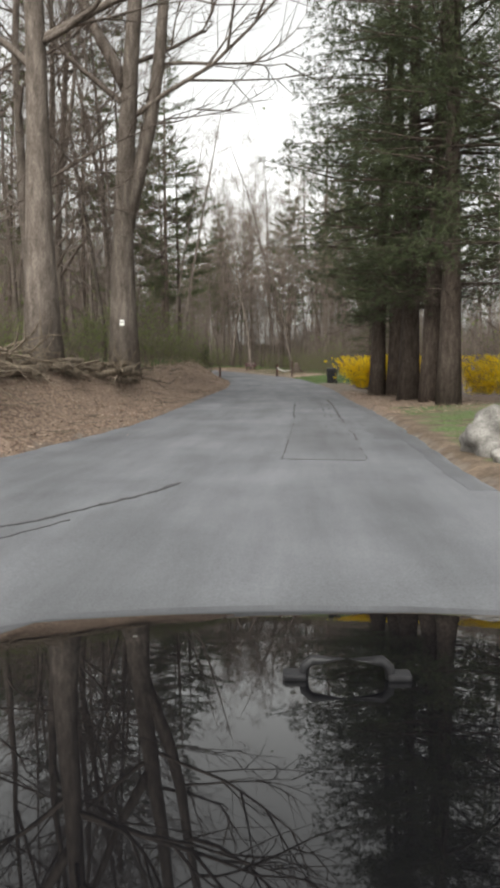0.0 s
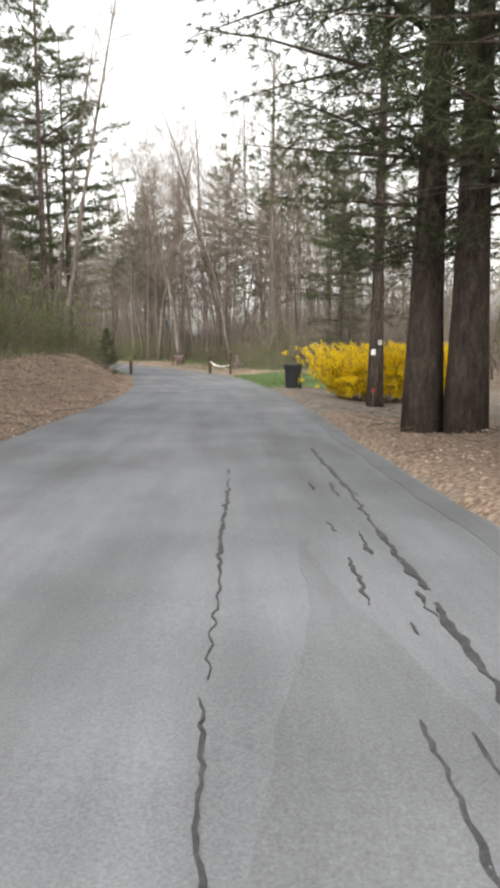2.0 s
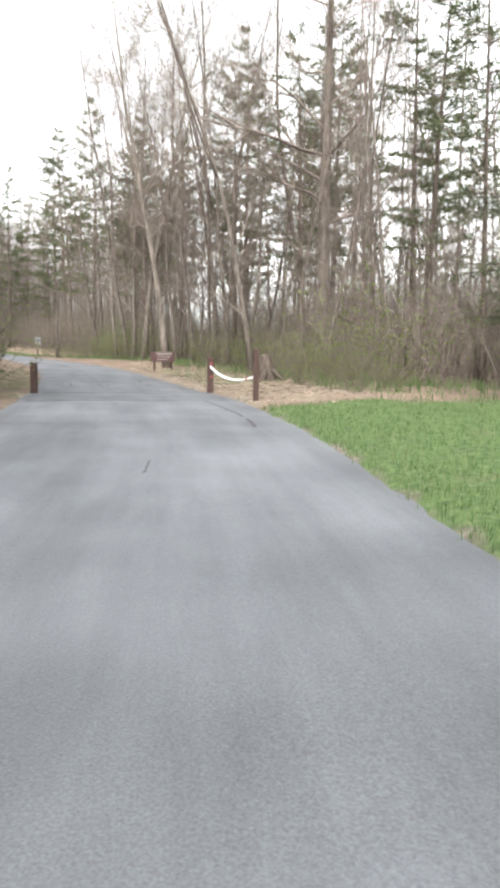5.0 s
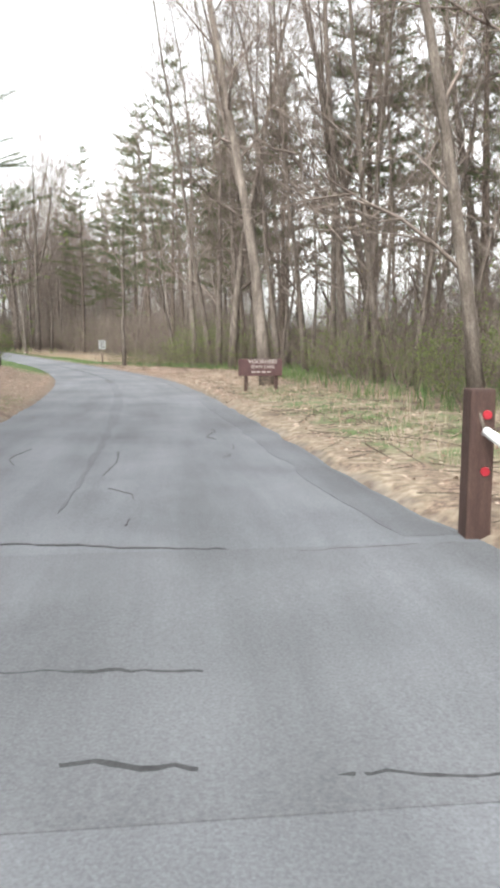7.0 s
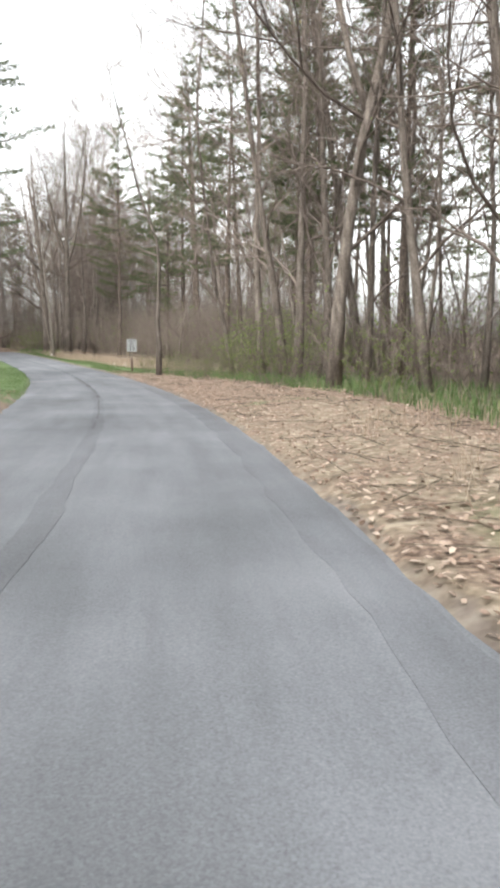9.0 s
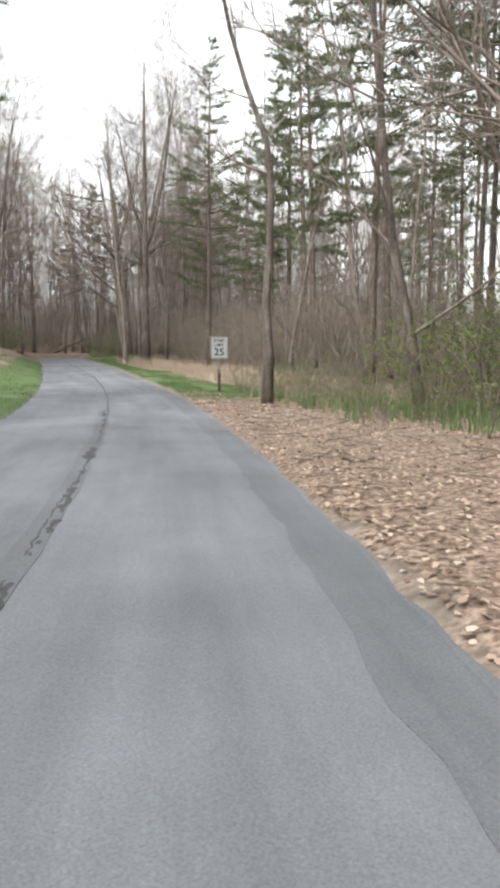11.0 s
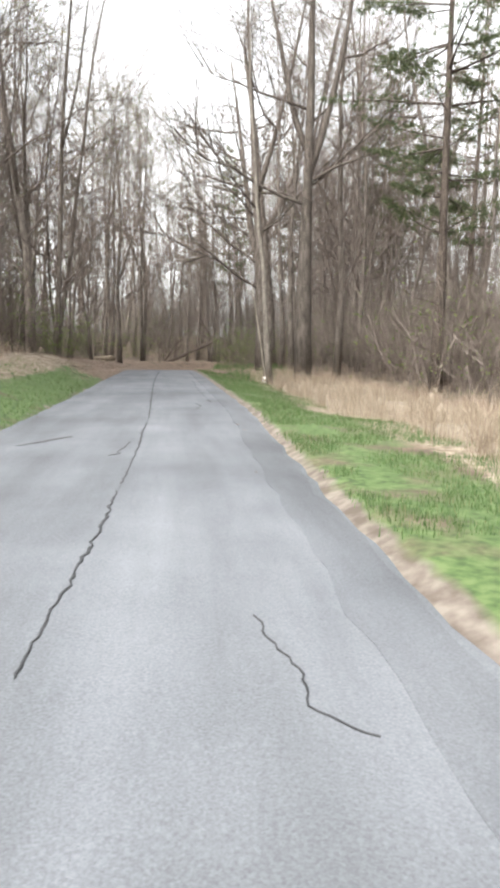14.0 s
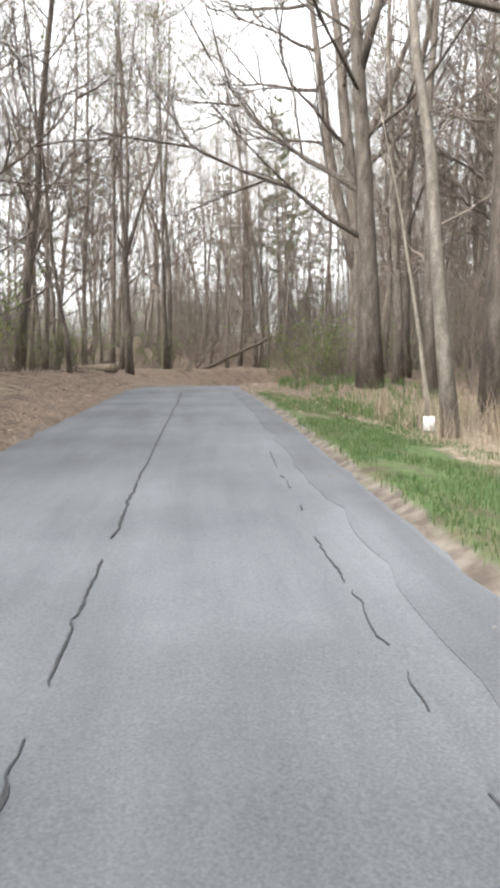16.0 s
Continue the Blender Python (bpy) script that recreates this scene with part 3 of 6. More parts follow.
def make_pine(seed, h, r, base=0.35, reach=0.2, whorl=0.75, per=5, tufts=9, blades=5, size=0.42, droop=0.0, needles=NEEDLES, rise=0.12, dead=6, lean=(0, 0), gap=0.2, name="pine_tree", sides=9, bark=PINE_BARK, flat=0.05, width=0.16):
    """A conifer: straight trunk, whorls of level boughs with needle tufts, dead stubs below."""
    rng = np.random.default_rng(seed)
    root = new(name)
    V, F, BV, BF, NV, NF = [], [], [], [], [], []
    pts = trunk_line(rng, h, lean, 0.008)
    rad = flared(pts, r, 0.06, 0.45, 1.0)
    pts[0] = pts[0] - np.array((0, 0, 0.35))
    tube(V, F, pts, rad, sides)
    z = base * h
    while z < h * 0.985:
        u = z / h
        c = (u - base) / (1 - base)
        prof = min(0.55 + 1.8 * c, 1.0) * (1 - c) ** 0.75 + 0.05
        for k in range(per):
            if rng.random() < gap:
                continue
            az = rng.uniform(0, 2 * math.pi)
            ln = h * reach * prof * rng.uniform(0.55, 1.25)
            q = point_on(pts, min(u + rng.uniform(-0.008, 0.008), 1))
            d = np.array((math.cos(az), math.sin(az), rise + 0.5 * c * c))
            bp = sweep(rng, q, d, ln, 4, 0.07, 0.12 - droop * 0.5)
            tube(BV, BF, bp, [max(0.013 * ln * (1 - 0.85 * i / 4), 0.005) for i in range(5)], 3, cap=False)
            m = max(3, int(tufts * ln / (h * reach) + 2))
            for j in range(m):
                w = 0.28 + 0.72 * (j + rng.random()) / m
                p = point_on(bp, w)
                out = unit(point_on(bp, min(w + 0.2, 1)) - point_on(bp, max(w - 0.2, 0)))
                side = unit(np.cross(out, (0, 0, 1.0))) * rng.uniform(-1, 1)
                p = p + side * ln * 0.2 * (1.15 - w) * 1.4 + np.array((0, 0, rng.normal(0, flat) - droop * rng.uniform(0, 0.5)))
                needle_tuft(NV, NF, rng, p, unit(out + side * 1.2), size, blades, droop, width)
        z += whorl * rng.uniform(0.7, 1.3)
    for _ in range(dead):
        u = rng.uniform(0.12, max(base, 0.2))
        az = rng.uniform(0, 6.28)
        bare_branches(rng, BV, BF, point_on(pts, u), (math.cos(az), math.sin(az), rng.uniform(-0.2, 0.2)), h * reach * rng.uniform(0.25, 0.6), 0.02, 1, 4, -0.1)
    mesh_ob("trunk", V, F, bark, root)
    tagged(mesh_ob("bough_wood", BV, BF, bark, root), kind="stuff")
    tagged(mesh_ob("foliage", NV, NF, needles, root), kind="stuff")
    return root


def make_shrub(seed, h, stems, leaf, leaves, spread=0.5, leaf_size=0.05, twig=TWIG, name="shrub", twigs=4, r=0.01, depth=1, rise=-0.1, thin=0.011):
    """An open shrub: many thin stems from one foot, side twigs and small leaves."""
    rng = np.random.default_rng(seed)
    root = new(name)
    V, F = [], []
    for _ in range(stems):
        az = rng.uniform(0, 6.28)
        o = np.array((math.cos(az), math.sin(az), 0)) * rng.uniform(0, 0.35) * h * spread
        o[2] = -0.05
        bare_branches(rng, V, F, o, (math.cos(az) * spread * rng.uniform(0.2, 1.2), math.sin(az) * spread * rng.uniform(0.2, 1.2), 1), h * rng.uniform(0.55, 1.1), r, depth, twigs, rise, thin)
    tagged(mesh_ob("stem_clump", V, F, twig, root), kind="stuff")
    if leaves:
        LV, LF = [], []
        tips(LV, LF, rng, V[::2], leaves, leaf_size, None)
        tagged(mesh_ob("foliage", LV, LF, leaf, root), kind="stuff")
    return root


TREE_LABEL = "tall leafless grey-barked tree in the roadside wood"
KINDS = {}


def kind(key, ob, label, category, group):
    tagged(ob, label, category, group)
    ob.location = (0, 0, -400)
    KINDS[key] = [ob, False]


def plant(key, x, y, scale=1.0, turn=None, dz=0.0, tilt=(0, 0)):
    """Sets a tree of a kind on the ground: the first one is moved there, the later ones are copies."""
    ob, used = KINDS[key]
    g = on_ground(x, y, dz)
    rz = turn if turn is not None else random.uniform(0, 360)
    m = pose(g.x, g.y, g.z, tilt[0], tilt[1]) @ pose(0, 0, 0, 0, 0, rz)
    if used:
        c = copy_thing(ob, m)
        c.scale = (scale,) * 3
        return c
    KINDS[key][1] = True
    ob.matrix_basis = m
    ob.scale = (scale,) * 3
    return ob


for i in range(4):
    kind(f"tall{i}", make_bare_tree(10 + i, 27 + 2 * i, 0.15 + 0.025 * i, 0.12, 25, 0.25, 2, 6, up=0.8, wander=0.045, haze=(2600, 0.75, 0.01), buds=[0, 500, 0, 600][i], bud_mat=[BUDS, FRESH, BUDS, BUDS][i], fork=[None, (0.45, 0.3, 0.1, 0.9), None, (0.3, -0.2, 0.25, 0.85)][i]),
         TREE_LABEL, "tree", "wood beside the road")
for i in range(3):
    kind(f"pole{i}", make_bare_tree(20 + i, 16 + 3 * i, 0.075 + 0.02 * i, 0.08, 20, 0.24, 1, 7, up=1.1, wander=0.055, haze=(1300, 0.6, 0.009), sides=6), "slender leafless young tree with grey bark", "tree", "wood beside the road")
kind("oak0", make_bare_tree(70, 22, 0.4, 0.34, 20, 0.36, 2, 6, up=0.5, wander=0.03, sides=12, crown=BARK, limb=0.34, flare=0.55, top=0.2, haze=(2600, 0.5, 0.009), forks=[(0.2, 0.24, 0.0, 0.95), (0.42, -0.55, -0.15, 0.75)],
                            boughs=[(1, 0.5, (1, -0.2, 0.25), 6.5, 0.1), (1, 0.36, (1, 0.2, 0.1), 5.0, 0.07), (1, 0.72, (1, -0.4, 0.3), 6.0, 0.09), (0, 0.4, (-1, -0.3, 0.6), 5.5, 0.12), (0, 0.33, (-0.8, 0.5, -0.1), 4.0, 0.05), (1, 0.6, (0.8, 0.6, 0.2), 5.0, 0.08)]),
     "old oak with a flared foot, twin stems and crooked limbs", "tree", "old trees on the bank")
kind("oak1", make_bare_tree(71, 21, 0.36, 0.36, 18, 0.36, 2, 6, up=0.5, wander=0.03, sides=12, crown=BARK, limb=0.34, flare=0.7, top=0.2, haze=(2400, 0.5, 0.009), forks=[(0.44, -0.6, 0.1, 0.8)],
                            boughs=[(0, 0.39, (1, 0.1, 0.28), 7.5, 0.13), (0, 0.36, (-1, 0.2, 0.5), 5.0, 0.12), (0, 0.5, (0.9, -0.3, 0.7), 6.0, 0.1), (0, 0.3, (0.7, 0.6, -0.2), 4.0, 0.045)]),
     "old spreading oak with bare crooked limbs on the bank", "tree", "old trees on the bank")
for i in range(3):
    kind(f"pine{i}", make_pine(40 + i, 26 + 2 * i, 0.25, [0.32, 0.45, 0.25][i], 0.2, 1.3, 6, 62, 12, 0.33, width=0.1, dead=7, gap=0.22, flat=0.05), "white pine with level layered green boughs", "tree", "pines in the wood")
kind("near_pine", make_pine(44, 21, 0.2, 0.2, 0.2, 0.8, 6, 105, 16, 0.17, width=0.065, dead=14, gap=0.14, flat=0.12), "white pine with two white notices on its trunk", "tree", "pines in the wood")
for i in range(2):
    kind(f"dark_pine{i}", make_pine(50 + i, 25, 0.31, 0.15, 0.22, 0.72, 6, 70, 12, 0.24, 0.35, DARK_NEEDLES, 0.06, 14, gap=0.2, width=0.075, flat=0.2, bark=DARK_BARK), "large dark conifer with drooping boughs beside the road", "tree", "dark conifers beside the road")
for i in range(3):
    kind(f"brush{i}", make_shrub(60 + i, 2.0 + 0.5 * i, 16, FRESH, [300, 1900, 1200][i], 0.75, 0.055, r=0.012), "tangled leafless brush with small opening leaves", "shrub", "undergrowth")


def arrays(root):
    """The meshes under a thing as arrays; the thing itself is taken away."""
    out = []
    for ob in root.children:
        me = ob.data
        v = np.empty(len(me.vertices) * 3)
        me.vertices.foreach_get("co", v)
        li = np.empty(len(me.loops), int)
        me.loops.foreach_get("vertex_index", li)
        ls = np.empty(len(me.polygons), int)
        me.polygons.foreach_get("loop_start", ls)
        out.append((me.materials[0], v.reshape(-1, 3), li, ls))
    for ob in list(root.children) + [root]:
        bpy.data.objects.remove(ob)
    return out


def join_stuff(name, models, spots, label, category):
    """One object of many plants: spots are (model, x, y, z, scale, turn, tilt)."""
    mats, vs, ls, ps, mi = [], [], [], [], []
    nv = nl = 0
    for k, x, y, z, sc, turn, tilt in spots:
        r = np.array((Matrix.Rotation(turn, 3, "Z") @ Matrix.Rotation(tilt, 3, "X"))) * sc
        for m, v, li, lst in models[k]:
            if m not in mats:
                mats.append(m)
            vs.append(v @ r.T + (x, y, z))
            ls.append(li + nv)
            ps.append(lst + nl)
            mi.append(np.full(len(lst), mats.index(m)))
            nv += len(v)
            nl += len(li)
    me = bpy.data.meshes.new(name)
    vs, ls, ps, mi = np.concatenate(vs), np.concatenate(ls), np.concatenate(ps), np.concatenate(mi)
    me.vertices.add(len(vs))
    me.vertices.foreach_set("co", vs.ravel())
    me.loops.add(len(ls))
    me.loops.foreach_set("vertex_index", ls)
    me.polygons.add(len(ps))
    me.polygons.foreach_set("loop_start", ps)
    me.polygons.foreach_set("material_index", mi)
    for m in mats:
        me.materials.append(m)
    me.update(calc_edges=True)
    me.validate()
    return tagged(new(name, me), label, category, kind="stuff")


for i in range(3):
    kind(f"thicket{i}", make_shrub(85 + i, 6.0 + 1.2 * i, 6, [FRESH, BUDS, FRESH][i], [160, 260, 420][i], 0.38, 0.05, name="understory_tree", twigs=6, r=0.035, depth=2, rise=0.2), "leafless many-stemmed understory tree with opening buds", "tree", "understory trees")
kind("mast0", make_bare_tree(95, 27, 0.34, 0.36, 20, 0.3, 2, 6, up=0.75, wander=0.008, sides=12, crown=BARK, limb=0.3, haze=(3600, 0.7, 0.011), forks=[(0.38, 0.3, 0.1, 0.9), (0.42, -0.4, 0.2, 0.8)],
                             boughs=[(0, 0.33, (-1, 0.1, 0.5), 7, 0.1), (0, 0.36, (1, 0.2, 0.5), 6.5, 0.09), (0, 0.5, (-1, -0.2, 0.4), 6.5, 0.08), (1, 0.4, (1, 0.1, 0.4), 5.5, 0.07)]), "tall straight leafless tree that forks high up", "tree", "wood beside the road")
kind("mast1", make_bare_tree(96, 25, 0.33, 0.3, 20, 0.32, 2, 6, up=0.6, wander=0.02, sides=12, crown=BARK, limb=0.3, haze=(3600, 0.7, 0.011), forks=[(0.42, 0.34, -0.1, 1.0)],
                             boughs=[(0, 0.2, (-1, -0.1, 0.12), 8, 0.1), (0, 0.26, (-1, 0.2, 0.5), 7, 0.1), (1, 0.3, (-0.9, -0.3, 0.5), 6, 0.08)]), "large leafless tree with forked stems and long level boughs", "tree", "wood beside the road")
kind("mast3", make_bare_tree(98, 19, 0.165, 0.3, 15, 0.24, 2, 5, up=0.7, wander=0.012, sides=11, haze=(2200, 0.6, 0.01), bends=[(0, 0, 0), (-0.35, 0, 3), (-0.75, 0, 6), (-1.3, 0, 9), (-2.1, 0, 13), (-2.7, 0, 19)]), "leaning leafless tree with furrowed bark behind the park sign", "tree", "wood beside the road")
kind("mast2", make_bare_tree(97, 26, 0.36, 0.28, 18, 0.24, 2, 5, up=0.6, wander=0.01, sides=11, haze=(3000, 0.7, 0.011), boughs=[(0, 0.42, (-1, -0.2, 0.35), 7, 0.11), (0, 0.33, (-1, 0.1, 0.4), 5, 0.08)]), "thick straight leafless tree deep in the roadside wood", "tree", "wood beside the road")
kind("bowed", make_bare_tree(99, 16, 0.12, 0.45, 12, 0.24, 2, 5, up=0.6, wander=0.012, sides=10, haze=(1500, 0.6, 0.009), bends=[(0, 0, 0), (0.05, 0, 3.4), (0.1, 0.02, 6.8), (-0.55, -0.15, 8.5), (-1.35, -0.38, 11.7), (-2.3, -0.65, 16)],
                             boughs=[(0, 0.4, (-1, -0.3, 0.1), 2.2, 0.05)]), "slender leafless tree with a bowed top beside the verge", "tree", "wood beside the road")
kind("leaning", make_bare_tree(120, 20, 0.15, 0.52, 14, 0.15, 1, 7, up=1.3, sides=9, haze=(900, 0.6, 0.009), bends=[(0, 0, 0), (0.45, 0, 3.5), (1.5, 0, 9.5), (2.3, 0.1, 13.5), (3.6, 0.2, 20)]), "bare tree leaning out from the bank towards the road", "tree", "wood beside the road")
for i in range(2):
    kind(f"maple{i}", make_bare_tree(100 + i, 22 + 2 * i, 0.2, 0.22, 26, 0.36, 2, 6, up=1.0, wander=0.04, haze=(7500, 0.6, 0.01), buds=1500, bud_mat=[BUDS, FRESH][i], fork=(0.3, 0.3, 0.1, 0.9)), "round-crowned tree with a reddish haze of opening buds", "tree", "budding trees")

FAR = [arrays(make_bare_tree(30 + i, 25 + 2.5 * i, 0.15, 0.1, 21, 0.3, 1, 10, up=0.8, wander=0.06, sides=5, thin=0.02, haze=(560, 1.1, 0.016))) for i in range(4)]
FAR += [arrays(make_bare_tree(34 + i, 15 + 3 * i, 0.07, 0.2, 12, 0.2, 1, 5, up=1.6, wander=0.07, sides=4, thin=0.014, haze=(350, 0.9, 0.014))) for i in range(2)]
FAR += [arrays(make_pine(45 + i, 25 + 3 * i, 0.2, [0.3, 0.4][i], 0.16, 1.15, 6, 13, 6, 0.58, sides=4, dead=2, width=0.13, gap=0.12)) for i in range(2)]
FAR += [arrays(make_bare_tree(38, 24, 0.15, 0.12, 20, 0.29, 1, 10, up=0.8, wander=0.05, sides=5, thin=0.02, haze=(560, 1.1, 0.016), buds=420, bud_mat=FRESH))]
FAR += [arrays(make_shrub(88 + i, 6.5, 6, FRESH, [60, 200][i], 0.4, 0.06, twigs=6, r=0.03, depth=2, rise=0.2, thin=0.014)) for i in range(2)]
BRUSH = [arrays(make_shrub(80 + i, 1.8 + 0.6 * i, 9, FRESH, [30, 130, 70][i], 0.7, 0.055, r=0.0095, twigs=5, thin=0.0137)) for i in range(3)]

# ---- woods ----
rng = np.random.default_rng(5)
KEEP = []


def special(key, x, y, scale=1.0, turn=None, tilt=(0, 0), clear=1.6, dz=0.0):
    KEEP.append((x, y, clear))
    return plant(key, x, y, scale, turn, dz, tilt)


# dark conifers by the bend
for j, (x, y) in enumerate([(5.35, 29.3), (6.0, 28.9), (5.75, 25.3), (5.95, 23.1), (6.1, 21.4), (7.6, 19.4)]):
    special(f"dark_pine{j % 2}", x, y, 0.9 + 0.05 * (j % 3), 60 * j)
special("near_pine", 6.85, 38.2, 1.0, 30)
special("dark_pine0", 9.8, 57.5, 0.52, 40)
# old trees on the bank
special("oak0", -4.5, 25.2, 1.0, 0)
special("oak1", -5.5, 18.7, 1.0, 0)
special("leaning", -5.6, 54.6, 1.0, 0)
special("leaning", -6.6, 56.0, 0.95, 25)
special("pine0", -6.0, 60.5, 0.78, 60)
special("pine1", -8.8, 50.5, 0.85, 20)
for x, y, k in [(-6.8, 22.5, "tall1"), (-7.5, 27, "tall0"), (-8.5, 31, "tall2"), (-7.0, 35, "pole2"), (-10, 38, "tall3"), (-9, 45, "tall1"), (-7.5, 49, "pole2"), (-13, 55, "pine1"), (-10.5, 62, "pine0"), (-6.2, 30, "pole1"), (-9.8, 24, "tall3"), (-11, 28, "tall1"), (-7.6, 40, "tall0"), (-8.6, 20, "tall0")]:
    special(k, x, y, 0.9, 37 * y)
# beside the gate and the signs
special("mast2", 8.5, 79.3, 1.0, 10)
special("mast3", 0.2, 81.2, 1.0, 5)
special("tall3", -2.4, 96.5, 0.8, 30, (0, -4))
special("tall0", 1.5, 90.0, 0.75, 80, (0, -6))
special("tall2", 9.3, 90.5, 0.9, 200, (0, -6))
special("pine1", 10.8, 93.0, 0.85, 120)
special("tall1", 4.2, 71.0, 0.6, 200, (0, -8))
special("pole0", 4.3, 84.0, 1.0, 20)
special("tall0", 3.4, 84.0, 0.68, 140)
special("tall1", 2.4, 86.5, 0.62, 240)
special("tall0", -4.7, 106.0, 1.0, 30, (0, -5))
special("tall1", -4.1, 105.2, 0.95, 150, (0, 4))
special("tall2", -11.3, 131.0, 0.85, 60, (0, -8))
special("bowed", -12.15, 111.9, 1.0, 0)
special("pole2", -7.8, 110.6, 1.0, 10, (0, -5))
special("tall2", -5.9, 107.0, 0.8, 100, (0, 1))
special("pine0", -16.2, 141.0, 1.0, 0)
special("pine2", -19.6, 142.5, 0.66, 50)
special("pine1", -20.2, 158.0, 1.22, 10)
special("pine0", -22.6, 161.5, 1.2, 100)
special("pine0", -10.5, 124.0, 0.85, 140)
special("pine2", -4.5, 121.0, 0.85, 240)
special("tall1", -41.6, 169.5, 1.15, 50)
special("tall2", -37.7, 172.0, 1.1, 90)
special("tall0", -40.0, 176.5, 1.1, 130)
special("mast0", -34.2, 152.8, 1.0, 20)
special("maple1", -57.5, 168.0, 0.9, 40)
special("maple1", -63.0, 179.0, 1.0, 160)
special("mast1", -39.7, 159.3, 1.0, 20)
special("mast2", -38.3, 173.4, 0.85, 60)
special("pine0", -28.2, 165.2, 0.95, 210)
special("pine1", -37.7, 181.0, 0.95, 80)
special("pine2", -19.3, 105.5, 0.72, 30)
special("oak0", -43.6, 168.5, 1.1, 200)

for j, (x, y) in enumerate([(-44, 146), (-47.5, 150), (-42.5, 141.5), (-50, 156), (-47, 141), (-56.5, 160), (-40, 137), (-60, 170), (-49, 144)]):
    special(["tall1", "pole2", "thicket1", "pole1", "tall3", "pole2", "thicket2", "tall1", "pole0"][j], x - 1.5, y + 1.0, 0.8 + 0.04 * (j % 4), 50 * j)
for j, (s, d, k) in enumerate([(84, 13, 0.8), (89, 10.5, 0.7), (95, 14, 0.85), (101, 11, 0.75), (78, 17, 0.8), (92, 20, 0.9), (72, 14, 0.7), (66, 19, 0.75)]):
    p, t = line_at(s)
    special(f"pine{j % 3}", p[0] + t[1] * d, p[1] - t[0] * d, k, 80 * j)
for j, (s, d) in enumerate([(139, -9), (146, -8), (153, -7.5), (160, -7), (166, -8.5), (143, -13), (150, -12), (158, -12)]):
    p, t = line_at(s)
    special(["maple0", "tall0", "maple1", "tall3"][j % 4], p[0] + t[1] * d, p[1] - t[0] * d, 0.85, 63 * j)
special("pine2", -6.6, 56.0, 0.85, 20)
special("pine1", -8.0, 66.0, 0.8, 70)
for j in range(16):
    special(f"brush{1 + j % 2}", -6.5 + 1.1 * (j % 4) - 0.55 * (j // 4), 107 + 1.6 * (j // 2) * 0.9 + 0.7 * (j % 3), 0.95 + 0.06 * (j % 4), 70 * j, clear=0.5)
for j in range(12):
    special(f"brush{1 + j % 2}", -6.3 + 0.9 * (j % 3) - 0.25 * (j // 6), 46 + 1.5 * j, 0.85 + 0.05 * (j % 4), 70 * j, clear=0.5)


for j in range(20):
    special(f"brush{1 + j % 2}", -6.6 - 1.3 * (j % 4) + 0.2 * (j % 3), 20 + 1.5 * j, 0.6 + 0.06 * (j % 5), 70 * j, clear=0.5)


for j in range(14):
    special(f"brush{1 + j % 2}", -5.0 - 0.9 * (j % 4) - 0.1 * j, 44 + 1.25 * j, 0.8 + 0.06 * (j % 5), 50 * j, clear=0.5)


for j in range(14):
    s, d = 106 + 1.0 * j, edge_right(106 + 1.0 * j) + 2.6 + 2.4 * ((j * 0.618) % 1)
    p, t = line_at(s)
    special(f"brush{j % 3}", p[0] + t[1] * d, p[1] - t[0] * d, 0.34 + 0.06 * (j % 4), 70 * j, clear=0.5)
for j in range(22):
    s, d = 63 + 1.05 * j, edge_right(63 + 1.05 * j) + 4.2 + 2.6 * ((j * 0.618) % 1)
    p, t = line_at(s)
    special(f"brush{1 + j % 2}", p[0] + t[1] * d, p[1] - t[0] * d, 0.5 + 0.07 * (j % 4), 70 * j, clear=0.5)


for j in range(9):
    s, d = 59.5 + 0.8 * j, edge_right(59.5 + 0.8 * j) + 2.8 + 2.2 * ((j * 0.618) % 1)
    p, t = line_at(s)
    special(f"brush{j % 3}", p[0] + t[1] * d, p[1] - t[0] * d, 0.3 + 0.05 * (j % 4), 70 * j, clear=0.5)


def clear_of_road(s, d, brush=0.0):
    if d > 0:
        gap = float(np.interp(s, [-40, 20, 34, 46, 58, 62, 80, 110, 118, 160, 170, 240], [7, 9, 9, 11, 7.5, 3.5, 4.2, 4.8, 8, 8, 4, 3.5]))
        return d > edge_right(s) + gap - brush
    gap = float(np.interp(s, [-40, 10, 50, 60, 75, 95, 102, 128, 136, 155, 240], [3, 3.4, 3.4, 3.4, 3.6, 4.5, 12, 12, 7, 4, 3.5]))
    return d < edge_left(s) - gap + brush


def canopy(s):
    """The wood is lower round the clearing and the signs."""
    return 1 - 0.28 * bump(52, 84, s, 8)


def near_track(x, y, r):
    return float(np.min((TRACK[:, 0] - x) ** 2 + (TRACK[:, 1] - y) ** 2)) < r * r


